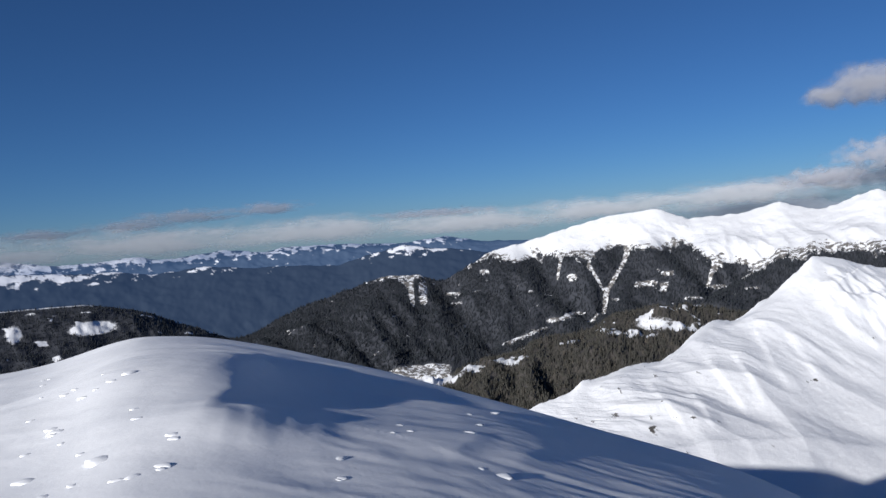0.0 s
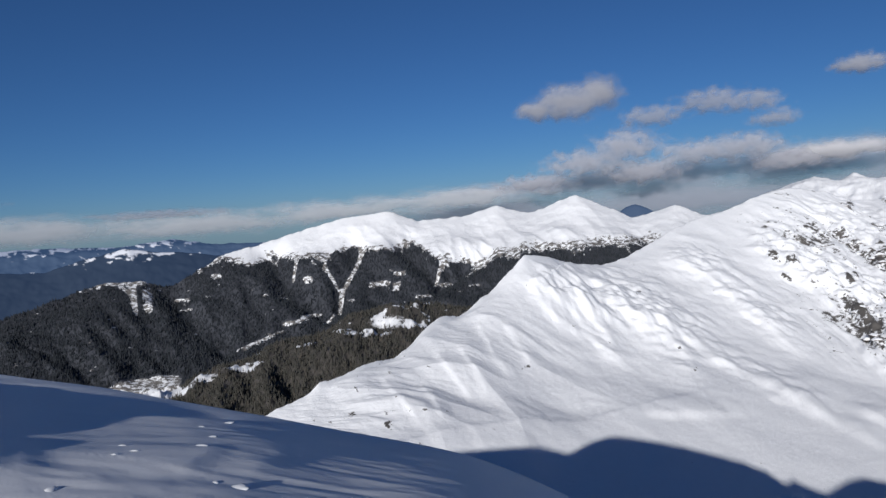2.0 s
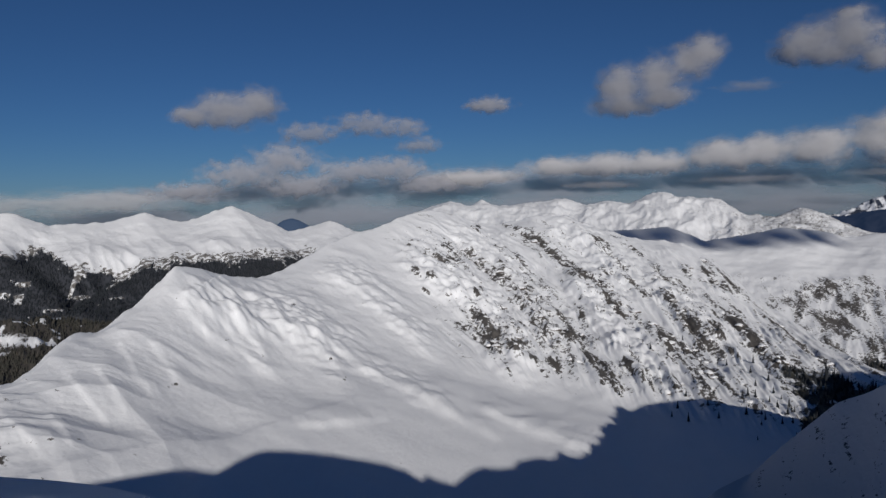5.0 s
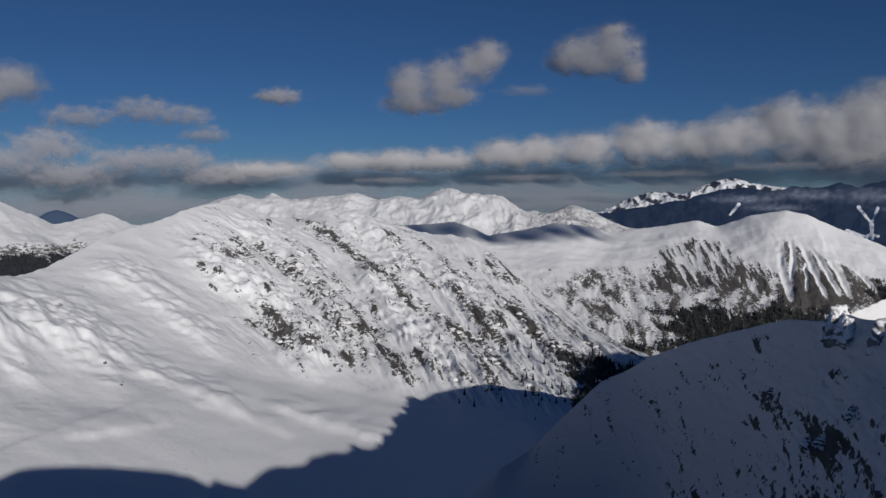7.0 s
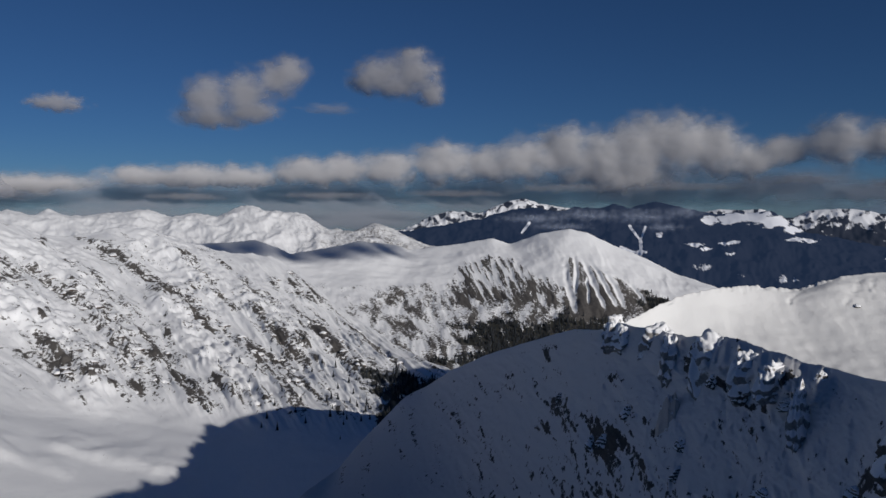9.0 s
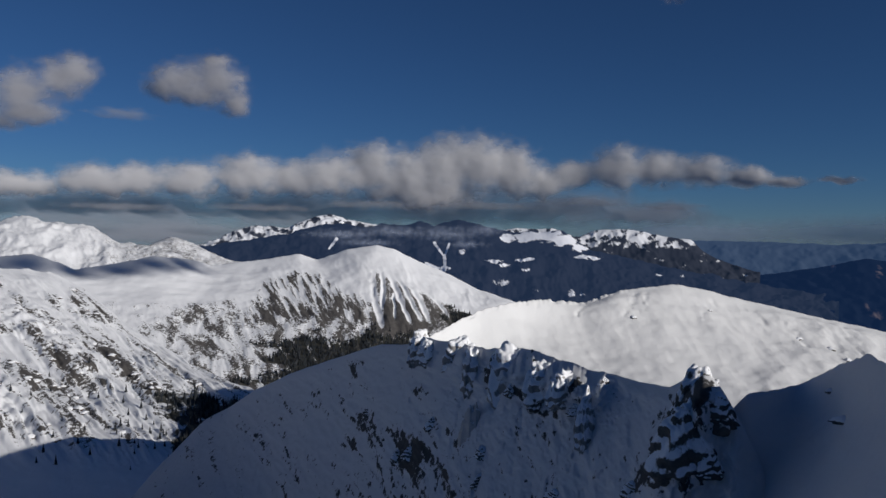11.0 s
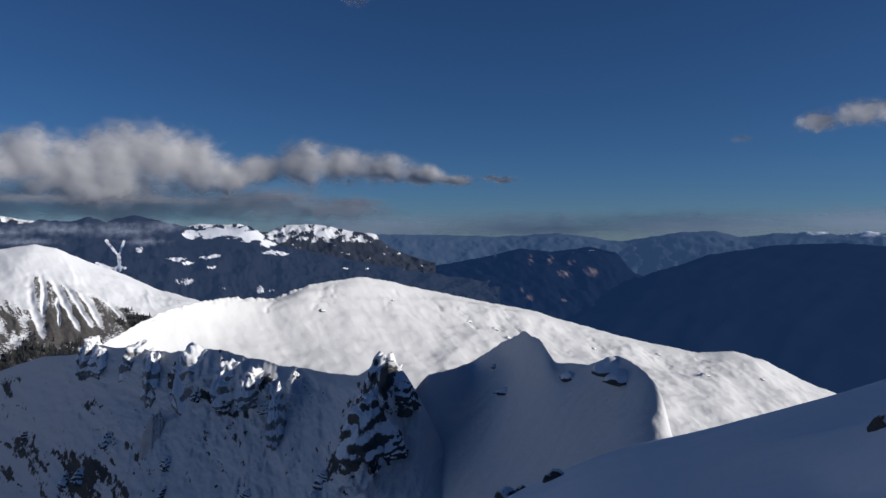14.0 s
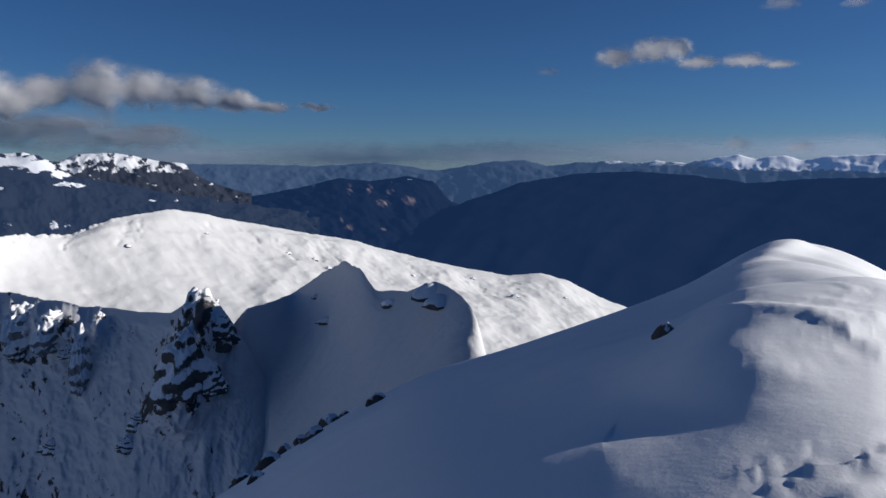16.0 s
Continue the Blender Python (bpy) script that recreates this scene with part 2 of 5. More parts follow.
    def elev(self):
        return np.degrees(np.arctan2(self.z, self.r))

    def blob(self, az, el, wa, we):
        """1 at a bearing and height angle, fading over wa and we degrees."""
        return np.exp(-((self.A - az) / wa) ** 2 - ((self.elev() - el) / we) ** 2)

    def line(self, az0, el0, az1, el1, wide):
        """1 along a straight gully between two bearings and height angles."""
        e = self.elev()
        dx, dy = az1 - az0, el1 - el0
        t = np.clip(((self.A - az0) * dx + (e - el0) * dy) / (dx * dx + dy * dy), 0, 1)
        d = np.hypot(self.A - az0 - t * dx, e - el0 - t * dy)
        return np.exp(-(d / (wide * (1.2 - 0.5 * t))) ** 2)

    def stroke(self, pts, below, above):
        return stroke(self.A, np.degrees(np.arctan2(self.z, self.r)), pts, below, above)

    def ribs(self, rows):
        """Ribs with a gentle upper and a steep lower side: height in metres, the two widths in degrees, and the line."""
        wander = 0.55 * fbm(self.X / 38, self.Y / 38, 4, 0.55)
        e = np.degrees(np.arctan2(self.z, self.r)) + 0.5 * wander
        uneven = 0.8 + 0.7 * fbm(self.X / 26 + 7, self.Y / 26, 3)
        add = sum(high * stroke(self.A, e, pts, below, above) for high, below, above, pts in rows) * uneven
        self.z = self.z + add * (self.v < 1)

    def build(self, name, mat, label, **values):
        ob = sheet(name, self.X, self.Y, self.z, mat, values)
        return tagged(ob, label, "mountain", kind="structure")


# ---- ground: the valley floor, one sheet to the horizon ----
az = np.linspace(-180, 180, 241)[:-1]
rr = np.concatenate([[1.0], np.geomspace(200, 4970, 60)])[:, None]
A, R_ = np.broadcast_to(az, (61, 240)), np.broadcast_to(rr, (61, 240))
X, Y = polar(A, R_)
tagged(sheet("ground", X, Y, -470 + 12 * fbm(X / 700, Y / 700, 4), M_WOODED,
             {"rock": 0 * X, "wood": 0.45 + 0.5 * fbm(X / 260, Y / 260, 4)}, closed=True),
       "snowy valley floor with dark woods and fields", "ground", kind="structure")

# ---- far ranges ----
L0 = [(-36, -0.6, 4700), (-29.4, -0.32, 4700), (-26.1, -0.9, 4650), (-22.5, -0.83, 4650), (-21, -0.68, 4650), (-19.5, -1.09, 4650),
      (-14.8, -0.71, 4700), (-12, -1.12, 4700), (-10.7, -0.84, 4700), (-6.4, -0.91, 4700), (-2.1, -1.25, 4700),
      (1.8, -0.94, 4700), (4.4, -1.53, 4700), (10, -1.8, 4700), (14, -2.2, 4700)]
g = Ridge(L0, [(-36, -4, 4300), (14, -4, 4300)], 0.1, 40)
g.spurs(160, 14, octaves=4)
g.rough(90, 16, crest=0.5)
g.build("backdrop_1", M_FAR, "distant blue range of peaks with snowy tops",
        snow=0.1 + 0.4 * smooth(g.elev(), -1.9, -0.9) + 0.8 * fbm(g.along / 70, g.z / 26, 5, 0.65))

L0B = [(-36, -1.2, 4300), (-29.4, -1.18, 4300), (-26.1, -1.48, 4300), (-22.6, -1.66, 4300), (-20, -2.07, 4300), (-16.5, -1.8, 4300),
       (-13.3, -2.2, 4300), (-9.9, -2.3, 4300), (-6.6, -2.55, 4300), (-4.8, -2.05, 4300), (-1.3, -1.36, 4300), (0.4, -1.8, 4300),
       (2.2, -1.93, 4300), (6, -2.6, 4300), (14, -3.2, 4300)]
g = Ridge(L0B, [(-36, -9, 3300), (14, -9, 3300)], 0.1, 60)
g.spurs(220, 7, octaves=4, seed=3)
g.rough(90, 12, crest=0.4)
g.build("backdrop_2", M_DEEP, "hazy dark blue forested ranges with snow patches",
        snow=0.1 + 0.45 * smooth(g.elev(), -2.6, -1.5) + 0.8 * fbm(g.along / 70 + 4, g.z / 26, 5, 0.65) - 0.5 * smooth(-g.elev(), 2.4, 3.6))

L8 = [(104, -0.6, 4700), (110.9, -0.49, 4700), (112.9, -0.21, 4700), (117.9, -0.24, 4700), (121.7, -0.34, 4700), (126.5, -0.02, 4650),
      (128.7, -0.29, 4650), (130.8, -0.6, 4650), (133, -0.3, 4600), (135.2, 0.12, 4600), (137.7, 0.23, 4600), (139.4, -0.2, 4600),
      (141.9, 0.09, 4600), (144.7, 0.28, 4600), (145.5, -0.01, 4600), (147.4, 0.26, 4600), (149.4, 0.05, 4600), (151.2, 0.44, 4600),
      (153, 0.74, 4600), (154.1, 0.42, 4600), (155.8, 0.71, 4600), (157.1, 0.32, 4600), (158.7, 0.6, 4600), (166, 0.9, 4600)]
g = Ridge(L8, [(104, -4.5, 4200), (130, -4.5, 4200), (142, -9, 3300), (166, -9, 3300)], 0.1, 70)
g.spurs(230, 18, octaves=4, seed=5)
g.rough(80, 14, crest=0.35)
g.build("backdrop_3", M_FAR, "dark blue hazy range with thin snow on its crest",
        snow=-0.12 + 0.62 * smooth(g.elev(), -0.9, 0.3) * smooth(g.A, 124, 150) + 0.2 * fbm(g.X / 120, g.Y / 120, 4)
        + (0.35 + 0.5 * fbm(g.along / 60, g.z / 70, 4, 0.6)) * smooth(g.A, 150, 153.5) * smooth(g.elev(), -0.9, -0.1))

L8B = [(104, -2.2, 4000), (113.3, -2.4, 4000), (116.6, -2.66, 4000), (120, -2.06, 4000), (123.5, -1.22, 4000), (126.1, -1.45, 4000),
       (128.7, -1.02, 4000), (130.8, -1.47, 4000), (131.9, -2.9, 4000), (134, -3.6, 4000), (140, -4.5, 4000), (150, -5, 4000)]
g = Ridge(L8B, [(104, -8, 2600), (150, -9, 2600)], 0.1, 60, lean=8)
g.spurs(200, 25, octaves=4, seed=9)
g.rough(80, 14)
cliffs = 0 * g.X
for az0, el0, wa, we in ((124.2, -4.9, 0.7, 0.5), (123.6, -4.4, 0.35, 0.4), (124.3, -2.1, 0.3, 0.6), (125.8, -2.0, 0.4, 0.55), (127.4, -2.3, 0.5, 0.5), (128.8, -2.9, 0.9, 0.5), (126.8, -3.1, 0.8, 0.4), (121.6, -1.9, 0.25, 0.35), (126.9, -5.1, 0.4, 0.2)):
    cliffs = np.maximum(cliffs, g.blob(az0, el0, wa, we))
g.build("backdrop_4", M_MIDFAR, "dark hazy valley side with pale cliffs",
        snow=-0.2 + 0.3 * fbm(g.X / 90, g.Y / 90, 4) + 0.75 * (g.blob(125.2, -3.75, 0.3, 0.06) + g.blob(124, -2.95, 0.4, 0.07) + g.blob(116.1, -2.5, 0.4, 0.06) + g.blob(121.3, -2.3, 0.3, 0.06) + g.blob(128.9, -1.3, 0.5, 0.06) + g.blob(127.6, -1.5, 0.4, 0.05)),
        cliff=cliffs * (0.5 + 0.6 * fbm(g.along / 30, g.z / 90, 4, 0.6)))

L8C = [(128, -5.5, 3300), (131.7, -3.9, 3400), (133, -3.0, 3500), (135.2, -2.34, 3600), (137.3, -1.48, 3700), (141.9, -0.7, 3900),
       (146, -0.55, 3900), (150, -0.8, 3900), (154, -1.3, 3900), (158, -0.9, 3900), (166, -0.7, 3900)]
g = Ridge(L8C, [(128, -14, 1500), (166, -14, 1500)], 0.12, 60, lean=-10)
g.spurs(420, 12, octaves=2, seed=12)
g.rough(200, 12, octaves=3)
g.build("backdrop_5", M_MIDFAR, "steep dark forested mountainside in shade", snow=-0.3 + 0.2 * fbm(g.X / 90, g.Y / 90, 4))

L7 = [(74, -1.6, 3950), (76.4, -1.04, 3950), (77.9, -0.18, 3950), (79.5, 0.27, 3950), (81.9, 0.14, 3950), (83.9, 1.04, 3950), (85.1, 1.29, 3950),
      (87.2, 0.72, 3950), (88.9, 0.47, 3950), (92, -0.2, 3950), (95, -1, 3950)]
g = Ridge(L7, [(74, -3.5, 3600), (95, -3.5, 3600)], 0.08, 50)
g.spurs(90, 26, octaves=4, seed=2)
g.rough(60, 14, crest=0.5)
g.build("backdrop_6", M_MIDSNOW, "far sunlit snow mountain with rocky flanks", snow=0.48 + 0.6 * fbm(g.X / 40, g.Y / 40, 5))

CLEARINGS = [(97.6, -2.15, 0.75, 0.2), (98.5, -2.4, 0.4, 0.12), (100.0, -1.95, 0.8, 0.17), (100.2, -2.7, 0.5, 0.1), (104.6, -1.6, 1.0, 0.13), (105.3, -1.75, 0.6, 0.1),
             (93.9, -2.75, 0.45, 0.22), (100.3, -0.2, 1.0, 0.5), (101.8, -0.1, 1.2, 0.6), (103.2, -0.4, 1.1, 0.5), (104.3, -0.9, 0.9, 0.35), (98.8, -0.3, 0.7, 0.4), (95.3, -1.4, 0.35, 0.25), (110.1, -2.8, 0.5, 0.05),
             (111.6, -2.9, 0.35, 0.05), (113.2, -2.6, 0.3, 0.04)]
L7B = [(72, -1.9, 3500), (75.3, -1.34, 3500), (77, -1.15, 3500), (79.8, -0.7, 3500), (82.4, -0.19, 3500), (83.7, 0.25, 3500), (85.6, 0.55, 3500), (87.3, 0.27, 3500), (89.3, 0.6, 3500),
       (90.8, 0.42, 3500), (91.9, 0.85, 3500), (93.2, 0.55, 3500), (94.6, 1.02, 3500), (96.1, 0.8, 3500), (97.6, 0.4, 3500), (99.2, 0.15, 3500), (101.6, 0.25, 3500), (102.8, 0.42, 3500), (104, -0.4, 3500),
       (105.3, -1.2, 3500), (108, -1.7, 3500), (111.8, -2.46, 3500), (116, -3.1, 3500), (122, -4, 3500)]
g = Ridge(L7B, [(72, -7, 2500), (122, -8, 2500)], 0.08, 90, jag=0.1)
calm = 1 - 0.8 * smooth(g.A, 97, 99) * (1 - smooth(g.A, 104, 106)) * smooth(g.elev(), -2.0, -1.0)
g.spurs(170, 30, octaves=4, seed=4, where=calm)
g.rough(80, 22, crest=0.4, where=calm)
bent = 0.8 * fbm(g.X / 45, g.Y / 45, 4)
clear = 0 * g.X
for az0, el0, wa, we in CLEARINGS:
    clear = np.maximum(clear, np.exp(-np.abs((g.A + bent - az0) / wa) ** 2.4 - np.abs((g.elev() + 0.3 * bent - el0) / we) ** 2.4))
for q in ((93.1, -0.8, 93.9, -1.9, 0.12), (94.25, -0.8, 93.9, -1.9, 0.10), (93.9, -1.9, 94.0, -2.9, 0.16), (85.6, -0.6, 85.0, -1.4, 0.12), (92.5, -2.4, 94.0, -2.95, 0.14)):
    clear = np.maximum(clear, g.line(*q))
cliffs = g.blob(98.1, -3.7, 1.3, 0.55) + g.blob(103.9, -4.5, 1.2, 0.6) + 0.8 * g.blob(101, -4.3, 1.4, 0.4)
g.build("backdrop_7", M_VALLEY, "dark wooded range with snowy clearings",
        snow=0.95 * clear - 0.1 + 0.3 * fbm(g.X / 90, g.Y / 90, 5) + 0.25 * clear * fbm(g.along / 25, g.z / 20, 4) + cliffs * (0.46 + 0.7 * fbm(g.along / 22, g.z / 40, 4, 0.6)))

L7C = [(95, -1.0, 3700), (97.2, -0.01, 3700), (99.2, 0.43, 3700), (102.3, 0.43, 3700), (104, -0.2, 3700), (105.3, 0.38, 3700), (107.4, 0.5, 3700),
       (108.9, 0.34, 3700), (110.5, -0.04, 3700), (112.3, -0.16, 3700), (113, -0.9, 3700), (114, -1.5, 3700), (117, -2.5, 3700)]
g = Ridge(L7C, [(95, -5, 3300), (117, -5, 3300)], 0.08, 50)
g.spurs(110, 24, octaves=4, seed=6)
g.rough(70, 12, crest=0.4)
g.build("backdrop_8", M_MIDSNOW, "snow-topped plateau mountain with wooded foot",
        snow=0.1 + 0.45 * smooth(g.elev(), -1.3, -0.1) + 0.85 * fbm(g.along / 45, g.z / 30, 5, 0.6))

g = Ridge([(32, -3.2, 3600), (34.6, -1.9, 3600), (35.6, -1.1, 3600), (36.4, -0.8, 3600), (37.2, -1.15, 3600), (38.4, -1.9, 3600), (41, -3.2, 3600)], [(32, -6, 3300), (41, -6, 3300)], 0.1, 30)
g.spurs(120, 12, octaves=3, seed=61)
g.build("backdrop_9", M_FAR, "dark blue distant mountain in a gap", snow=-0.2 + 0 * g.X)

# ---- wooded hill and the long snow-capped wooded mountain ----
L1 = [(-40, -3.8, 2700), (-29.6, -3.57, 2700), (-27.7, -3.66, 2700), (-24.9, -3.68, 2700), (-22.8, -4.12, 2700), (-20.6, -4.7, 2700),
      (-18.4, -5.73, 2700), (-15.3, -7.12, 2650), (-11, -9, 2600)]
g = Ridge(L1, [(-40, -11, 1900), (-11, -11.5, 2000)], 0.1, 60)
g.spurs(200, 18, octaves=4, seed=8)
g.rough(70, 8)
HILL = g
HILL.wood = 0.95 - 0.9 * smooth(fbm(g.X / 70, g.Y / 70, 4), 0.28, 0.42) - 1.3 * g.blob(-24.2, -5.4, 1.6, 0.5) - 1.0 * g.blob(-29, -5.2, 0.6, 0.7) \
    - 0.8 * smooth(g.v, 0.97, 1.0) * (g.A < -24)
g.build("mountain_1", M_WOODED, "dark wooded hill with snowy clearings", rock=0 * g.X, wood=HILL.wood)

L2 = [(-15.4, -7.45, 2300), (-13.3, -7.06, 2330), (-9.8, -5.5, 2400), (-6.8, -4.71, 2450), (-4.5, -4.03, 2500), (-3.2, -3.7, 2500),
      (-0.6, -3.74, 2500), (0.9, -4.33, 2500), (2, -4.02, 2520), (3.4, -3.34, 2550), (5.2, -2.38, 2600), (8.3, -1.73, 2650), (10.9, -1.06, 2700),
      (13.9, -0.42, 2700), (16.4, -0.19, 2700), (17.7, -0.04, 2700), (19.8, -0.96, 2700), (23.7, -0.85, 2750), (26, -0.19, 2800), (27.4, -0.73, 2800),
      (28.7, -0.97, 2800), (32.1, 0.2, 2800), (33.8, -0.65, 2800), (36.3, -1.88, 2800), (39.4, -1.07, 2800), (41.1, -1.98, 2800),
      (43.3, -1.72, 2800), (47, -1.5, 2800), (52, -2, 2800)]
g = Ridge(L2, [(-15.4, -11.5, 1750), (5, -11.5, 1750), (20, -9, 1900), (52, -8, 1900)], 0.08, 170, power=1.25, widen=4, lean=4, jag=0.1)
g.spurs(260, 34, octaves=3, seed=1, long=4, where=1 - 0.72 * smooth(g.v, 0.6, 0.85))
g.rough(60, 4, crest=0.2)
LONG = g
ravines = 0 * g.X
for q in ((12.7, -2.7, 12.5, -4.0, 0.14), (12.5, -4.0, 13.5, -5.3, 0.16), (15.5, -2.5, 13.7, -5.2, 0.18), (13.7, -5.2, 13.3, -7.1, 0.17), (10.7, -2.5, 10.1, -4.3, 0.13), (22.1, -3.7, 20.8, -5.4, 0.2),
          (26.2, -3.2, 23.3, -4.8, 0.17), (-1.3, -3.7, -1.2, -6.0, 0.26), (9.5, -8.0, 11.6, -7.5, 0.13), (6.0, -9.5, 9.0, -8.5, 0.15), (13.3, -7.1, 9.5, -8.0, 0.1)):
    ravines = np.maximum(ravines, g.line(*q))
valleys = 0 * g.X
for q in ((8.7, -2.6, 9.6, -5.0, 0.9), (9.6, -5.0, 12.4, -7.4, 1.0), (14.8, -3.0, 13.4, -6.8, 1.0), (18.9, -2.8, 20.8, -5.2, 0.8), (24.5, -3.8, 21.0, -6.0, 0.8), (1.5, -4.6, 4.5, -9.0, 1.2)):
    valleys = np.maximum(valleys, g.line(*q))
g.z = g.z - 34 * valleys * g.env()
e2 = g.elev()
line = np.interp(g.A, [0, 5.2, 6.9, 8.5, 12.4, 14.4, 17.8, 19.5, 21.2, 24.2, 26.4, 34], [-3.6, -2.5, -3.2, -2.75, -3.0, -2.5, -2.8, -2.5, -3.7, -4.5, -3.45, -3.4]) + 0.5 * fbm(g.X / 60, g.Y / 60, 5)
LONG.wood = 0.98 * (1 - smooth(e2, line - 0.9, line + 0.35)) - 0.3 * smooth(g.A, 21, 26) * smooth(e2, -5.2, -4)
LONG.wood = np.where(g.A < 4, np.maximum(LONG.wood, 0.95 - 1.2 * smooth(g.v, 0.93, 1.0) * smooth(g.A, -5, -3)), LONG.wood)
streak = smooth(fbm(g.along / 30, (1 - g.v) * 3, 4, 0.55), 0.12, 0.4) * smooth(e2, line - 1.6, line - 0.3)
bent = 0.22 * fbm(g.X / 30, g.Y / 30, 4)
glade = 0.8 * smooth(fbm(g.X / 42, g.Y / 42, 4), 0.42, 0.5) * smooth(-e2, 3, 5)
for az0, el0, wa, we in ((4.5, -3.95, 0.4, 0.25), (2.0, -5.45, 0.6, 0.12), (2.2, -6.2, 0.5, 0.1), (8.0, -5.7, 0.25, 0.12), (16.6, -5.6, 0.9, 0.25), (17.9, -5.9, 0.3, 0.4), (19.9, -6.8, 0.7, 0.12), (18.2, -4.9, 0.5, 0.2),
                         (21.7, -6.05, 0.6, 0.15), (11.3, -7.55, 0.9, 0.12), (9.7, -7.95, 0.7, 0.15), (11.2, -4.8, 0.35, 0.3), (14.3, -6.7, 0.3, 0.1), (17.5, -7.4, 0.45, 0.14), (-1.0, -11.3, 2.6, 0.7), (-0.3, -5.2, 0.35, 0.9), (24.0, -6.2, 0.6, 0.1)):
    glade = np.maximum(glade, np.exp(-((g.A + bent - az0) / wa) ** 4 - ((e2 + 0.5 * bent - el0) / we) ** 4))
LONG.wood = LONG.wood - 0.85 * streak - 1.1 * glade - 1.3 * ravines
g.build("mountain_2", M_WOODED, "long mountain with white snow cap above dark forest",
        rock=0.0 + 0.42 * smooth(line + 0.7 - e2 + 0.5 * fbm(g.along / 40, g.z / 60, 4), 0.0, 0.9), wood=LONG.wood)

L3 = [(-10, -10.5, 1500), (-3.3, -11.6, 1450), (1.4, -12.0, 1400), (2.8, -11.1, 1400), (5.9, -10.45, 1420), (8.6, -9.53, 1450), (12.5, -8.67, 1480),
      (14.7, -7.71, 1500), (17.6, -7.41, 1500), (20.4, -7.4, 1500), (24, -8.2, 1450), (30, -9, 1400)]
g = Ridge(L3, [(-10, -19, 800), (30, -19, 750)], 0.08, 90)
g.spurs(120, 25, octaves=4, seed=14)
g.rough(60, 8)
SPUR = g
SPUR.wood = 0.95 - 1.1 * smooth(fbm(g.X / 60, g.Y / 60, 4), 0.12, 0.35) * smooth(g.v, 0.55, 0.85) - 1.4 * g.blob(-1.0, -11.8, 2.6, 0.7) - 0.7 * g.blob(17, -8.6, 2.2, 0.8)
g.build("mountain_3", M_LARCH, "brown wooded valley spur dusted with snow", rock=0.1 + 0 * g.X, wood=SPUR.wood)

# ---- far snow peaks and the twin-peaked mountain ----
L5 = [(42, -2.2, 3100), (44.7, -1.01, 3100), (47.6, -0.02, 3100), (48.8, 0.19, 3100), (49.9, -0.21, 3100), (50.9, 0.28, 3100), (51.9, -0.21, 3100),
      (53.8, -0.13, 3100), (57.3, 0.3, 3100), (58.8, -0.29, 3100), (60.5, 0.01, 3100), (62.2, -0.2, 3100), (64.2, 0.67, 3100), (65.6, 0.24, 3100),
      (68.2, 0.03, 3100), (70, -1.05, 3050), (71.7, -1.4, 3050), (73.9, -0.61, 3000), (75.6, -1.47, 3000), (77.8, -2.32, 3000), (82, -3.5, 3000)]
g = Ridge(L5, [(42, -6, 2200), (82, -6, 2200)], 0.07, 90, jag=0.12)
g.spurs(170, 24, octaves=4, seed=21)
g.rough(70, 6, crest=0.9)
g.build("mountain_4", M_FACE, "row of white snow peaks with a few dark rocks",
        rock=0.12 + 0.2 * fbm(g.X / 60, g.Y / 60, 4) + 0.2 * smooth(g.A, 66, 72), wood=0 * g.X)

L6 = [(57, -3.0, 1900), (60.4, -2.22, 1950), (63, -2.14, 2000), (64.7, -1.93, 2000), (66.5, -2.58, 2000), (67.3, -3.02, 2000), (70, -2.58, 2050), (72.6, -2.05, 2050),
      (75.2, -2.34, 2100), (76.5, -2.77, 2100), (77.8, -2.54, 2100), (79.9, -2.31, 2100), (82.8, -1.77, 2100), (84.1, -2.26, 2100), (86.5, -1.39, 2100),
      (88.7, -1.04, 2100), (90.1, -1.36, 2100), (92, -2.3, 2100), (94, -3.05, 2100), (96.4, -4.26, 2050), (99, -5.06, 2000), (104, -7, 1900)]
g = Ridge(L6, [(57, -9, 1450), (78, -12, 1300), (104, -12, 1300)], 0.07, 150, lean=3, power=1.2)
g.spurs(90, 4, octaves=3, seed=31, long=4, where=smooth(g.A, 76, 84))
g.rough(110, 6, octaves=3, crest=0.1)
g.rough(24, 1.0, crest=0.5)
TWIN = g
n6 = fbm(g.X / 80, g.Y / 80, 5)
e6 = g.elev()
edge6 = 0.35 * fbm(g.X / 30, g.Y / 30, 4)
dark_cone = smooth(g.A + edge6, 88.1, 88.6) * smooth(-2.85 - 0.43 * (g.A - 88.6) - e6 + edge6, 0.0, 0.5) * smooth(e6, -8.4, -7.2)
gullies6, plain_az = 0 * g.X, g.A
g.A = g.A + 0.14 * fbm(g.X / 45, g.Y / 45, 4)
for wide, pts in ((0.26, [(88.3, -2.6), (88.24, -3.5), (88.43, -5.1), (88.96, -6.4), (89.4, -7.9)]), (0.13, [(89.08, -2.8), (89.22, -4.4), (89.04, -6.2)]), (0.16, [(89.6, -3.1), (90.63, -5.4), (91.5, -7.3)]),
                  (0.14, [(90.3, -3.3), (91.39, -5.35), (92.4, -7.1)]), (0.15, [(90.9, -3.5), (92.05, -5.2), (92.9, -7.0)]), (0.1, [(92.3, -4.3), (93.6, -5.5), (94.4, -6.6)]), (0.08, [(90.0, -4.6), (90.2, -6.8)])):
    gullies6 = np.maximum(gullies6, g.stroke(pts, wide, wide))
g.A = plain_az
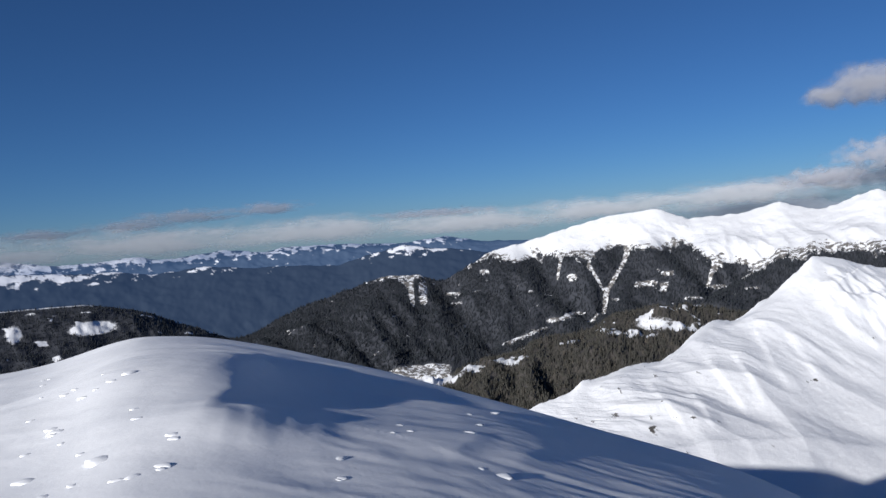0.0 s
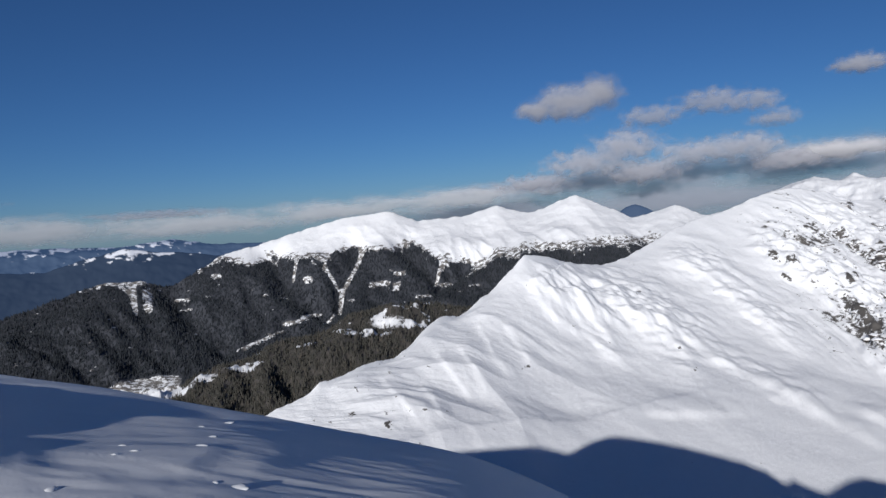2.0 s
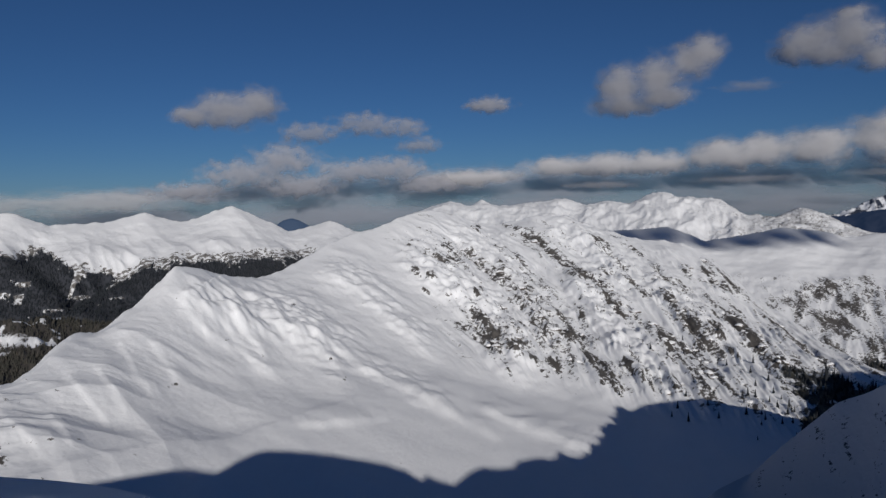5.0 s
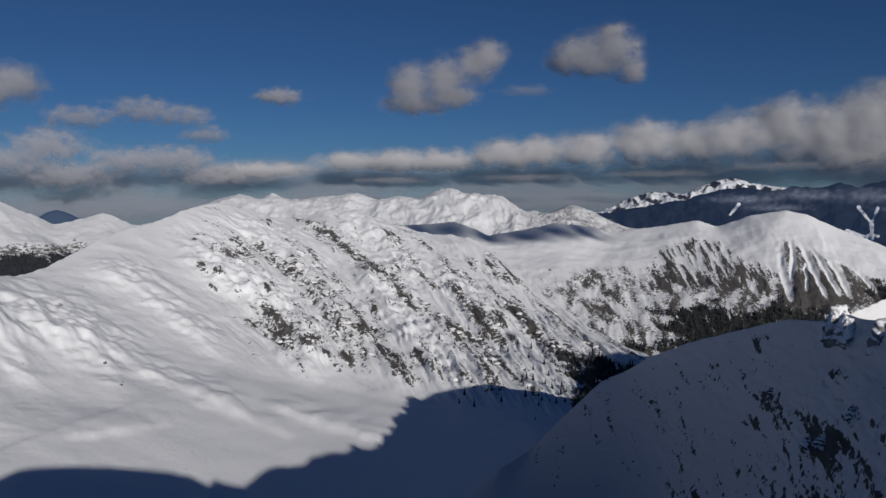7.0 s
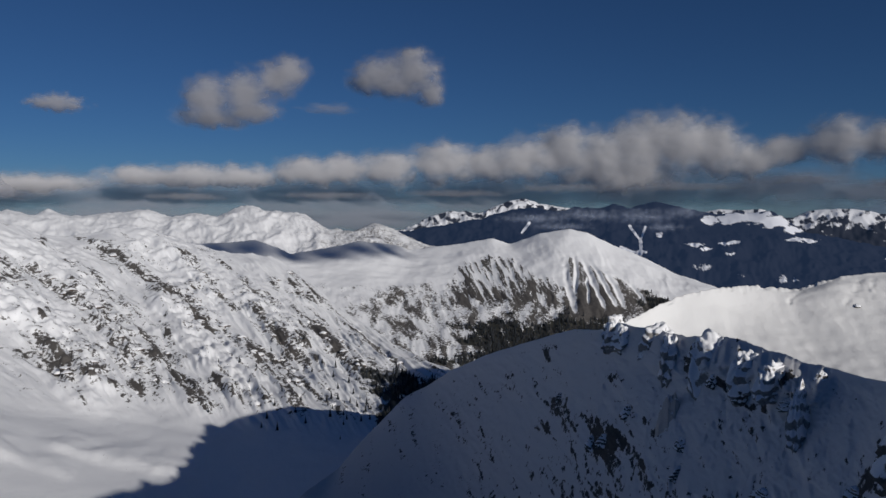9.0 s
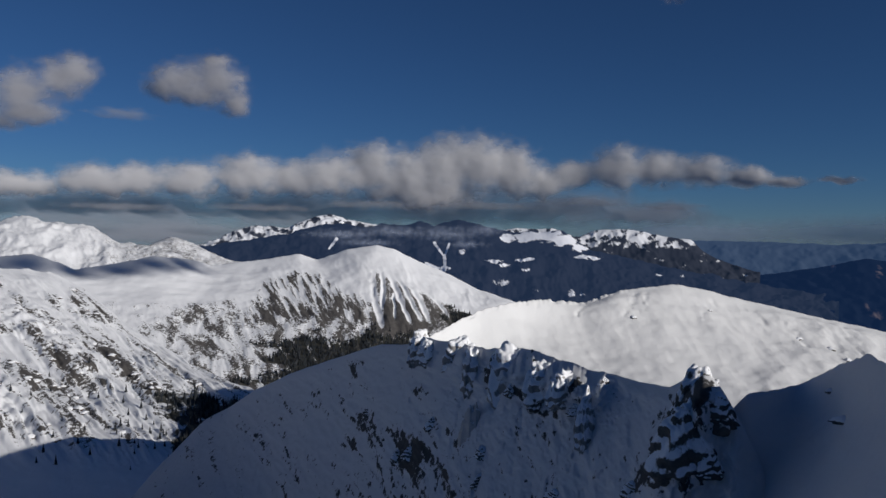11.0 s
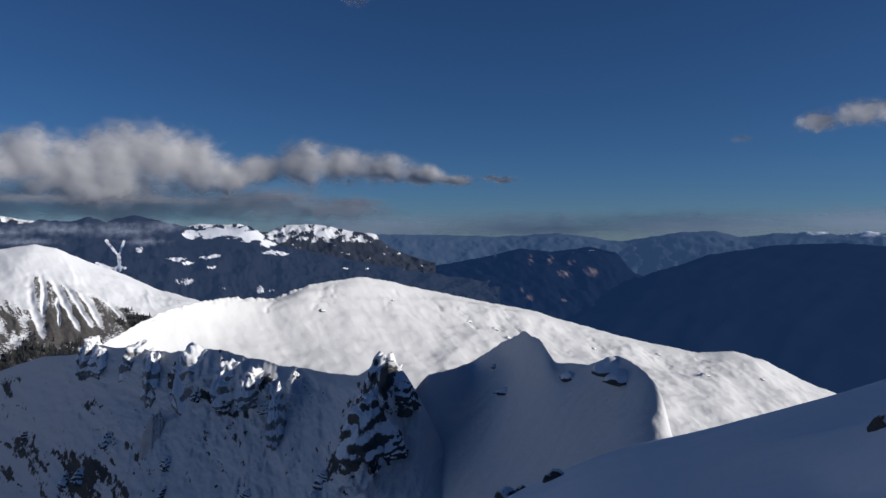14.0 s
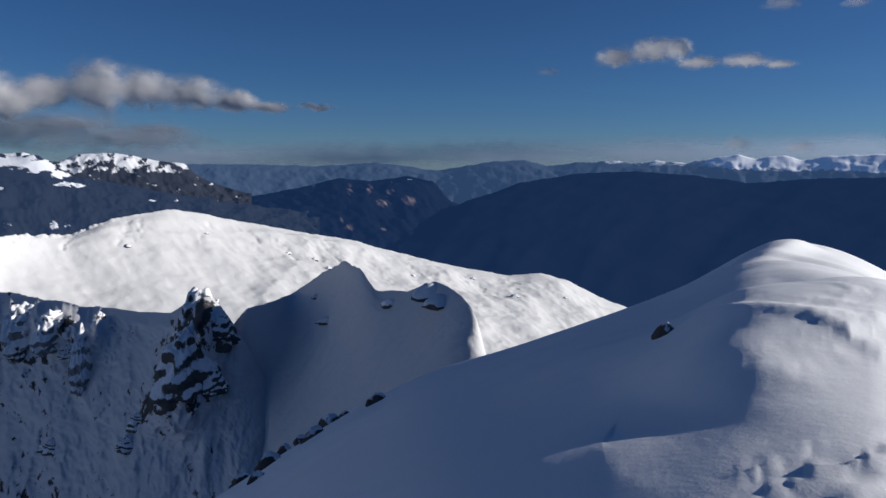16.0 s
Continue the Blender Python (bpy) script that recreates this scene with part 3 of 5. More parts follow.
top6 = np.interp(g.A, [78.5, 79.5, 80.2, 82.1, 83.3, 84.7, 86.1, 87.8, 88.6], [-5.6, -4.8, -3.6, -2.9, -2.7, -3.3, -4.3, -4.8, -6.0])
hatch = smooth(top6 - e6 + edge6, 0.0, 0.6) * smooth(e6 + 0.5 * n6, -7.4, -6.2) * smooth(g.A, 78.4, 80) * (1 - smooth(g.A, 87.6, 88.5))
streak = fbm(g.A * 2.7 + 1.3 * e6 + 0.5 * n6, e6 * 0.7 + 5, 5, 0.62)
foot6 = smooth(-e6 + 1.6 * n6, 7.2, 8.8) * smooth(g.A + 6 * n6, 78, 84)
broken6 = smooth(-e6 + 1.2 * n6, 4.9, 6.3) * smooth(g.A + 4 * n6, 68, 74) * (1 - smooth(g.A, 90, 94))
g.z = g.z + 3 * broken6 * fbm(g.along / 40 + 2, (1 - g.v) * 4, 4, 0.55, True)
g.z = g.z - 5 * gullies6 * dark_cone + 2.5 * streak * hatch
TWIN.wood = 0.95 * np.maximum(foot6, smooth(g.A + 2 * n6, 93, 95) * dark_cone) - 0.9 * gullies6 - 0.8 * smooth(streak, 0.05, 0.3)
g.build("mountain_5", M_FACE, "twin-peaked snow mountain with dark gullied flanks",
        rock=0.0 + 0.1 * n6 + dark_cone * (0.52 + 0.3 * streak - 1.5 * gullies6) + hatch * (0.3 + 1.25 * streak) + 0.2 * foot6
        + 0.95 * broken6 * (0.36 + 0.8 * fbm(g.along / 34 + 0.5 * (g.z / 34), g.z / 22, 5, 0.6)), wood=TWIN.wood)

# ---- the bowl: ridge, rocky face and floor ----
L4 = [(3, -16.5, 330), (7.2, -14.44, 350), (10, -13.6, 365), (11.4, -12.62, 375), (13.5, -12.27, 390), (14.8, -11.6, 405), (17.3, -11.34, 430), (18.6, -10.55, 450),
      (20.1, -9.15, 480), (21.3, -8.36, 500), (22.6, -8.7, 520), (24.2, -7.43, 550), (25.4, -6.67, 575), (26.5, -5.52, 600), (28, -4.1, 620),
      (29.4, -4.42, 650), (31.9, -5.37, 710), (33.7, -5.43, 760), (35.4, -4.82, 800), (37.2, -3.91, 860), (38.9, -2.94, 920), (41.1, -2.11, 1000),
      (42.9, -1.7, 1060)]
L4 += [(45.1, -0.8, 1130), (46.8, -0.45, 1200), (49.1, -0.95, 1250), (51, -1.78, 1280), (53.8, -1.38, 1300), (55.4, -0.97, 1300), (57.1, -1.27, 1300),
       (59.6, -2.13, 1300), (62.1, -2.79, 1300), (66, -3.24, 1300), (67.8, -4.33, 1280), (69.1, -5.42, 1260), (70.8, -7.16, 1220), (73, -8.45, 1180),
       (75.3, -10.15, 1130), (77.5, -11.3, 1080), (82, -13, 1000), (90, -15, 900)]
FOOT4 = [(3, -20, 290), (10, -18.6, 310), (20, -17.3, 360), (30, -16.8, 420), (40, -15.0, 520), (47, -13.5, 640), (53, -14.3, 680), (60, -15.8, 650), (70, -17, 600), (90, -18, 560)]
g = Ridge(L4, FOOT4, 0.085, 230, power=1.5, widen=6, lean=14, floor=(150.0, -182.0), jag=0.1)
face = smooth(g.A + 6 * g.v, 47, 54)
g.spurs(150, 7, octaves=2, seed=41, long=3, where=(1 - 0.6 * smooth(g.A, 30, 38)) * smooth(fbm(g.X / 120, g.Y / 120, 2), -0.5, 0.4))
g.spurs(48, 2.0, octaves=2, seed=44, long=4, where=smooth(g.v, 0.15, 0.45) * (1 - 0.7 * smooth(g.A, 36, 44)) * smooth(fbm(g.X / 90 + 3, g.Y / 90, 2), -0.3, 0.4))
g.rough(60, 1.6, octaves=2)
g.z += face * (8 * fbm(g.along / 46, (1 - g.v) * 2, 3, 0.5, True) + 4.5 * fbm(g.along / 17 + 6, (1 - g.v) * 4, 4, 0.6, True)) * g.env() * smooth(g.v, 0.0, 0.15)
g.rough(22, 0.8, crest=0.6)
g.rough(14, 0.5, where=face * smooth(g.v, 0, 0.1))
RIBS_LOW = [
    (13, 1.0, 2.6, [(28.0, -4.6), (29.1, -7.2), (31.8, -8.4), (36.2, -9.6), (38.8, -11.2), (40.1, -14.0)]),
    (4.5, 0.3, 1.5, [(28.4, -7.8), (30.9, -9.9), (33.5, -11.7), (35.9, -13.1)]),
    (1.8, 0.3, 1.2, [(26.0, -9.2), (27.3, -11.3), (28.2, -12.9)]),
    (1.6, 0.3, 1.2, [(24.0, -9.0), (25.2, -11.6), (26.7, -13.5)]),
    (1.3, 0.28, 1.2, [(20.4, -10.8), (21.9, -13.0), (23.3, -15.0)]),
    (1.0, 0.28, 0.9, [(19.2, -13.3), (20.2, -14.6), (21.0, -16.2)]),
    (1.0, 0.28, 1.0, [(16.1, -12.4), (17.5, -14.3), (19.2, -16.3)]),
    (3, 0.3, 0.9, [(31.8, -8.6), (33.5, -10.4), (34.4, -11.7)]),
    (1.6, 0.3, 0.7, [(22.3, -10.6), (23.6, -12.6), (24.6, -14.6)]),
]
RIBS_HIGH = [
    (9, 0.7, 1.8, [(37.8, -4.7), (40.6, -6.0), (43.2, -8.3), (45.2, -10.1), (47.5, -12.3)]),
    (15, 0.9, 2.2, [(43.8, -3.5), (47.2, -5.9), (50.6, -8.6), (53.1, -11.8), (54.7, -14.0)]),
    (13, 0.8, 2.0, [(56.8, -5.1), (60.0, -8.7), (61.9, -11.4), (65.3, -13.7)]),
    (10, 0.6, 1.6, [(62.6, -5.8), (65.9, -8.1), (68.8, -11.0)]),
    (10, 0.7, 2.0, [(55.6, -1.6), (59.2, -3.8), (63.0, -7.4)]),
    (10, 0.6, 1.8, [(47.7, -1.6), (51.5, -4.6), (54.8, -8.4), (57.6, -12.5)]),
    (5, 0.35, 1.6, [(40.5, -11.9), (43.1, -13.4), (46.6, -15.1), (49.2, -16.3)]),
    (2.6, 0.2, 1.2, [(36.0, -16.3), (40.0, -16.3), (43.8, -16.2)]),
    (4, 0.3, 1.2, [(49.7, -15.2), (53.5, -16.7), (57.6, -18.1), (61.2, -18.6)]),
    (3, 0.2, 0.9, [(44.5, -14.6), (48.5, -16.2), (52.5, -18.0)]),
]
g.ribs(RIBS_LOW)
g.ribs(RIBS_HIGH)
g.z = g.z + 0.4 * fbm(g.along / 9 + 4, (1 - g.v) * 5, 4, 0.6, True) * g.env() * (1 - smooth(g.A, 36, 44)) * smooth(g.v, 0.25, 0.5)
BOWL = g
patch = 0.7 * fbm(g.along / 44, (1 - g.v) * 2.4 + 3, 3, 0.6) + 0.55 * fbm(g.along / 15, (1 - g.v) * 16, 5, 0.7)
rock4 = -0.02 + face * (0.27 + 0.9 * patch - 0.2 * smooth(g.v, 0.55, 0.9)) * smooth(g.v, 0.02, 0.14) + 0.2 * fbm(g.X / 16, g.Y / 16, 4) + 0.1 * smooth(patch, 0.2, 0.5)
# bearing, height angle and length of the larger rocks, which lie along the fall line
SCARS = [(45.7, -5.0, 0.6), (47.0, -5.5, 0.7), (46.5, -6.7, 0.6), (50.6, -1.9, 0.6), (52.3, -4.6, 0.5), (53.9, -4.5, 0.8), (51.0, -8.9, 0.9), (51.8, -10.1, 0.7), (53.5, -11.0, 0.9), (54.7, -12.0, 0.7),
         (52.7, -12.9, 1.0), (50.6, -6.8, 0.6), (58.4, -8.3, 1.0), (59.6, -9.3, 0.7), (60.2, -5.4, 0.7), (57.6, -10.0, 0.6), (60.0, -13.5, 1.0), (61.1, -13.9, 0.9), (61.9, -12.2, 1.0), (59.2, -12.0, 0.9)]
SCARS += [(62.7, -13.0, 0.9), (64.9, -7.5, 0.8), (63.0, -7.0, 0.6), (67.7, -5.7, 1.3), (69.0, -6.4, 1.2), (68.4, -9.5, 1.1), (66.7, -9.2, 0.9), (69.7, -9.0, 1.0), (65.3, -13.5, 0.9), (56.4, -12.5, 0.8),
          (70.4, -10.0, 1.2), (69.5, -11.1, 0.9), (64.7, -10.2, 0.9), (66.2, -5.2, 0.8), (60.4, -12.7, 1.0), (72.6, -11.5, 0.8), (67.3, -10.2, 0.8)]
bend = 0.35 * fbm(g.X / 14, g.Y / 14, 4)
scar = 0 * g.X
for az0, el0, long in SCARS:
    u = (g.A + bend - az0) * 0.64 - (g.elev() - el0) * 0.77          # down the slope, to the lower right
    w = (g.A + bend - az0) * 0.77 + (g.elev() - el0) * 0.64
    scar = np.maximum(scar, np.exp(-(u / (0.75 * long)) ** 2 - (w / (0.42 * long)) ** 2))
g.z = g.z + 3.0 * scar * smooth(g.v, 0, 0.1) * (g.v < 0.97)
rock4 = rock4 + scar * (0.36 + 0.75 * fbm(g.along / 7, g.z / 7, 4, 0.65))
for az0, el0, wa in ((35.8, -5.3, 0.3), (36.2, -7.4, 0.35), (37.8, -6.2, 0.3), (45.0, -9.6, 0.35), (31.4, -9.8, 0.3), (33.9, -11.0, 0.4), (25.3, -13.3, 0.35), (27.7, -12.5, 0.4), (21.0, -15.9, 0.4), (19.4, -15.3, 0.3),
                     (16.5, -16.3, 0.6), (22.2, -14.8, 0.4), (54.3, -16.8, 0.45), (39.9, -13.2, 0.4), (39.0, -11.6, 0.3), (20.0, -12.2, 0.4), (13.6, -15.2, 0.5)):
    rock4 = rock4 + 0.36 * g.blob(az0, el0, wa, 0.6 * wa + 0.05)
rock4 = rock4 + 0.1 * smooth(-g.A, -24, -17)
BOWL.wood = 0.95 * smooth(g.A + 4 * fbm(g.X / 50, g.Y / 50, 4), 72, 76) * (1 - smooth(g.v, 0.3, 0.6))
BOWL.rock = rock4
g.build("mountain_6", M_FACE, "snowy bowl ridge with a broken rocky face", rock=rock4, wood=BOWL.wood)

# ---- sunlit snow ridge ----
L9 = [(88, -12, 510), (92, -8.6, 540), (94.7, -6.9, 570), (96.4, -6, 600), (99, -5.28, 630), (101.2, -4.99, 660), (104.7, -5.09, 698), (107.3, -4.13, 728), (108.5, -3.87, 742),
      (111.4, -3.45, 772), (113.1, -3.76, 788), (115.9, -4.37, 810), (119.1, -5.02, 832), (121.4, -5.47, 848), (124.3, -5.92, 870), (126.9, -6.69, 885),
      (130.9, -7.65, 908), (133, -8.08, 922), (136.5, -8.6, 945), (139.1, -8.41, 968), (141.2, -8.91, 982), (143.7, -10.08, 998), (145.6, -10.73, 1005),
      (149, -12.6, 1020), (156, -15, 1035)]
g = Ridge(L9, [(88, -18, 495), (110, -13.5, 525), (130, -15, 570), (156, -22, 600)], 0.1, 130, power=1.15, widen=7, lean=6)
g.spurs(105, 2.4, octaves=3, seed=51, long=4)
g.rough(135, 9)
g.rough(70, 3.2, ridged=True, where=smooth(g.A, 112, 122))
g.rough(36, 1.5, crest=0.7)
scours, plain_az = 0 * g.X, g.A
g.A = g.A + 0.6 * fbm(g.X / 22, g.Y / 22, 4)
for q in ((120.6, -5.7, 122.8, -8.3, 0.3), (119.0, -6.0, 120.4, -7.6, 0.25), (122.3, -6.0, 123.9, -7.7, 0.22), (108.4, -4.4, 107.5, -5.9, 0.25), (109.3, -4.3, 108.9, -5.6, 0.2), (113.9, -4.7, 113.2, -5.9, 0.25),
          (104.5, -5.3, 104.0, -6.0, 0.2), (116.6, -5.2, 117.5, -6.4, 0.2), (128.6, -7.6, 129.8, -8.6, 0.2), (136.4, -8.9, 138.0, -10.4, 0.25), (132.5, -8.4, 134.5, -9.8, 0.25), (101.2, -5.2, 100.8, -5.8, 0.2)):
    scours = np.maximum(scours, g.line(*q))
g.A = plain_az
g.z = g.z - 1.5 * scours * (0.3 + 1.6 * fbm(g.X / 12, g.Y / 12, 4)) + 0.05 * g.r * 0.1 * (np.abs(g.v - 1) < 0.03) * smooth(-g.A, -109, -106) * fbm(g.A * 1.4, 0 * g.A + 3, 4, 0.6)
SUNNY = g
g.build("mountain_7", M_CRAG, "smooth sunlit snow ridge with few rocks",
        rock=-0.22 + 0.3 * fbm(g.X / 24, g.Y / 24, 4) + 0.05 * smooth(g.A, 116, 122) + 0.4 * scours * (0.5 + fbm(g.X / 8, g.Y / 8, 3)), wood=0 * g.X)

# ---- shaded rocky spur below the summit, and the corniced crest beyond ----
L10 = [(58, -30, 330), (68.2, -20.6, 440), (70.9, -19.0, 478), (72.6, -17.2, 505), (74.4, -15.5, 525), (76.1, -13.9, 535), (78.0, -13.0, 530), (79.6, -11.97, 516), (82.6, -10.66, 468), (85.3, -9.81, 426), (88.9, -8.67, 370),
       (91.4, -8.6, 332), (92.1, -7.9, 319), (93.5, -8.3, 309), (95.2, -8.3, 295), (97.4, -8.9, 277), (98.4, -8.7, 270), (99.5, -8.5, 261), (101.3, -8.95, 250), (104.4, -9.75, 228), (107.1, -10.37, 213), (108.8, -10.72, 203), (111, -10.94, 188), (112.2, -10.2, 180), (113.3, -9.45, 175), (114.3, -10.2, 172), (115.2, -11.6, 170), (116.1, -13.1, 168),
       (117.2, -15.2, 166), (118.6, -18.2, 163), (120.5, -22.5, 160), (124, -30, 155)]
FOOT10 = [(58, -36, 240), (68, -30, 300), (80, -28, 330), (90, -27.5, 250), (100, -28, 190), (111, -28, 140), (117, -29, 124), (124, -32, 115)]
g = Ridge(L10, FOOT10, 0.09, 190, base=-340, widen=5, lean=-3, jag=0.04)
top10 = g.z[g.v == 1][None, :]
under = np.degrees(np.arctan2(top10, g.r[g.v == 1][None, :])) - g.elev()          # degrees below the crest
craggy = smooth(g.A, 93.5, 96) * (1 - smooth(g.A, 105.5, 107.5)) * (1 - smooth(under, 1.6, 4.2))
cone = g.stroke([(113.3, -8.0), (112.8, -11.5), (111.6, -15.0), (110.4, -18.5), (109.5, -20.0)], 1.9, 2.1)
left_smooth = 0.3 + 0.7 * smooth(g.A, 82, 93)
block = fbm(g.along / 20 + 3, g.z / 16, 5, 0.55, True)
swell = fbm(g.along / 55 + 8, g.z / 80, 4)
g.r = g.r - g.env(0.06) * (craggy * (9 * block + 3.0) + cone * (9 + 6 * block) + 10.0 * swell * left_smooth + (0.9 + 1.2 * smooth(g.A, 78, 84)) * fbm(g.along / 9, g.z / 12, 4) * left_smooth
                           + 4.0 * smooth(g.A, 74, 84) * (1 - craggy) * fbm(g.along / 22 + 2, g.z / 18, 5, 0.6) + 1.6 * smooth(g.A, 72, 80) * fbm(g.along / 7 + 9, g.z / 5, 4, 0.6, True))
g.X, g.Y = polar(g.A, g.r)
g.z = g.z + 1.8 * craggy * fbm(g.along / 12 + 2, 0 * g.z, 4, 0.6) * (g.v > 0.9) * (g.v < 1.1)
CRAGS = g
blotch = fbm(g.along / 11 + 0.6 * g.z / 11, g.z / 10, 5, 0.55)
patch = fbm(g.along / 45 + 5, g.z / 40, 3)
bare = 0 * g.X
for az0, el0, wa in ((110.6, -14.7, 0.8), (111.1, -13.5, 0.6), (112.2, -13.4, 0.6), (113.7, -15.5, 0.6), (111.9, -11.4, 0.7), (113.2, -11.5, 0.8), (115.0, -11.3, 0.5), (108.5, -18.4, 0.7), (102.8, -19.2, 0.7), (99.2, -11.8, 0.9),
                     (101.4, -12.3, 0.8), (93.3, -14.5, 0.7), (88.0, -13.8, 0.6), (96.3, -16.7, 0.9), (97.1, -16.3, 0.9), (91.7, -16.8, 1.1), (89.6, -15.1, 0.7), (86.5, -16.0, 0.8), (104.0, -11.0, 0.7), (106.4, -11.0, 0.5),
                     (95.3, -12.3, 0.7), (95.0, -15.0, 0.6), (87.2, -10.3, 0.8), (82.5, -13.0, 0.6), (98.0, -10.4, 0.7)):
    bare = np.maximum(bare, np.exp(-((g.A + 0.5 * patch - az0) / wa) ** 2 - ((g.elev() - el0) / (0.75 * wa)) ** 2))
rib = g.stroke([(112.6, -10.2), (111.0, -13.4), (110.0, -16.4), (108.3, -18.8), (107.2, -20.6)], 0.9, 0.7)
g.build("mountain_8", M_SPUR, "shaded rocky spur with dark crags and snow",
        rock=0.05 + 0.12 * smooth(g.A, 75, 82) * (1 - smooth(g.A, 92, 95)) + 0.5 * blotch + 0.3 * patch + 0.4 * fbm(g.along / 3.5 + 0.5 * g.z / 3.5, g.z / 3, 3, 0.6) + 0.1 * smooth(g.A, 82, 92) * smooth(under, 3, 7) * (1 - smooth(g.A, 106, 111)) + 0.3 * craggy * smooth(-block, -0.5, 0.2) + 0.3 * bare * (0.6 + fbm(g.along / 6, g.z / 6, 3)) + 0.28 * rib + 0.16 * cone - 0.1 * (1 - smooth(under, 0.2, 0.9)) - 0.05 * (1 - smooth(g.A, 80, 90)), wood=0 * g.X)



L11 = [(112.5, -21, 188), (114.2, -15.5, 182), (115.4, -12, 177), (116.4, -10.9, 175), (117.4, -10.7, 179), (118.8, -10.35, 200), (120, -9.9, 212), (121.2, -9.1, 200), (122.5, -8.2, 174), (123.8, -7.53, 146), (125.1, -8.2, 130), (126.4, -10.0, 125), (128.6, -9.96, 115), (130.9, -9.09, 105),
       (132.2, -9.73, 98), (133.2, -10.4, 95), (134.0, -11.5, 91), (134.5, -12.9, 88), (134.9, -14.8, 86), (136.5, -15.8, 80), (140, -14.6, 73), (146, -11.6, 68), (150, -9.5, 69), (154, -7.5, 71), (160, -6.7, 72), (170, -9, 68)]
g = Ridge(L11, [(112.5, -27, 170), (115.5, -26, 150), (117, -25.5, 130), (120.5, -25.5, 116), (123, -25.5, 100), (124.5, -25.5, 92), (130, -25, 66), (146, -24, 50), (170, -20, 48)], 0.08, 120, base=-200, back=40, widen=4, lean=-4)
g.rough(30, 1.2, octaves=3, crest=0.5)
g.rough(9, 0.7, octaves=4, crest=0.6)
CORNICE = g
g.build("mountain_9", M_SPUR, "corniced snow crest with two small peaks",
        rock=-0.03 + 0.35 * fbm(g.X / 6, g.Y / 6, 4), wood=0 * g.X)

# ---- the summit that the walker stands on ----
EDGE = [(-180, -8, 40), (-120, -9, 42), (-60, -9, 48), (-40, -7.9, 46), (-30, -7.56, 44), (-25.9, -7.5, 42), (-23, -6.69, 40), (-20, -6.48, 38), (-17.3, -6.93, 36),
        (-13.3, -7.89, 35), (-8.8, -9.23, 31), (-5, -10.46, 28), (0.5, -12.42, 24), (6.9, -14.38, 22), (12.4, -16.14, 21), (18.1, -17.55, 20), (23.2, -19, 19),
        (30, -22, 20), (45, -28, 24)]
EDGE += [(80, -31, 30), (100, -28.5, 34), (112, -25, 38), (124, -19, 42), (131.8, -15.45, 50), (135.3, -14.61, 50), (137.5, -13.91, 50), (141.7, -12.26, 49), (145.6, -10.73, 48),
         (147.7, -9.67, 47), (150.4, -8.5, 46), (153.3, -7.14, 45), (154.7, -6.48, 44), (156.1, -5.63, 43), (158.2, -5.33, 42), (159.9, -5.62, 42), (162.6, -7.51, 43),
         (168, -8.5, 42), (180, -8, 40)]
az = np.concatenate([np.arange(-180, -36, 1.5), np.arange(-36, 26, 0.12), np.arange(26, 100, 0.5), np.arange(100, 168, 0.12), np.arange(168, 180, 1.5)])
fine_az = np.arange(-230, 230, 0.12)
wrapped = (fine_az + 180) % 360 - 180
ef = spread(curve(EDGE, wrapped, 1), 0.12, 0.3)
rf = spread(curve(EDGE, wrapped, 2), 0.12, 3.0)
v = np.linspace(0.0, 1, 300)
zf = fan(rf * np.tan(np.radians(ef)), 0.12, 8 * (1 - v) ** 0.8)
re = np.interp(az, fine_az, rf)
zs = np.array([np.interp(az, fine_az, q) for q in zf])
ze = zs[-1]
v = v[:, None]
r1 = re * v ** 1.4
lean_of = np.where(az < 65, az + 21, 157 - az)                    # bearing away from the ridge line the summit stands on
away = np.sin(np.radians(np.clip(lean_of, -25, 90)))
fall = np.interp(az, [-21, 157], [0.07, 0.054])
ridge_z = -1.65 - fall * r1
def slide(r, s=0.6 + 3.0 * smooth(az, 100, 130) * (1 - smooth(az, 162, 178))):
    return np.sqrt((r * away) ** 2 + s) - np.sqrt(s)


steep = np.clip((-1.65 - fall * re - zs[-1]) / np.maximum(slide(re), 0.8), 0, 0.8)
steep = spread(np.interp(fine_az, az, steep), 0.12, 2.5)
steep = np.interp(az, fine_az, steep)
z1 = ridge_z - steep * slide(r1)
ze = z1[-1]
o = np.linspace(0, 1, 40)[1:, None]
r2, z2 = re + 220 * o, ze - 165 * o
r, z = np.vstack([r1, r2]), np.vstack([z1, z2])
A = np.broadcast_to(az, r.shape)
X, Y = polar(A, r)
inner = smooth(r, 2, 8) * (1 - smooth(r / re, 0.8, 1.0) * 0.8)
along = X * math.sin(radians(20)) + Y * math.cos(radians(20))       # wind ripples lie across this
across = X * math.cos(radians(20)) - Y * math.sin(radians(20))
swirl = 0.4 + 1.6 * smooth(A, 125, 140)
ripple = fbm(across / 2.4 + swirl * fbm(X / 3, Y / 3, 3), along / 0.8 + 1.2 * (swirl - 0.4) * fbm(X / 4 + 7, Y / 4, 3), 3, 0.5, True)
long_way = X * math.sin(radians(60)) + Y * math.cos(radians(60))
flake = smooth(fbm(long_way / 0.75 + 0.8 * fbm(X / 2, Y / 2, 3), (X * math.cos(radians(60)) - Y * math.sin(radians(60))) / 0.27, 2, 0.5), 0.0, 0.25)
flake = flake * smooth(fbm(X / 2.6 + 5, Y / 2.6, 3), -0.15, 0.25) * smooth(A, 128, 140) * (1 - smooth(r, 4.5, 6.5)) * smooth(r, 1.5, 3)
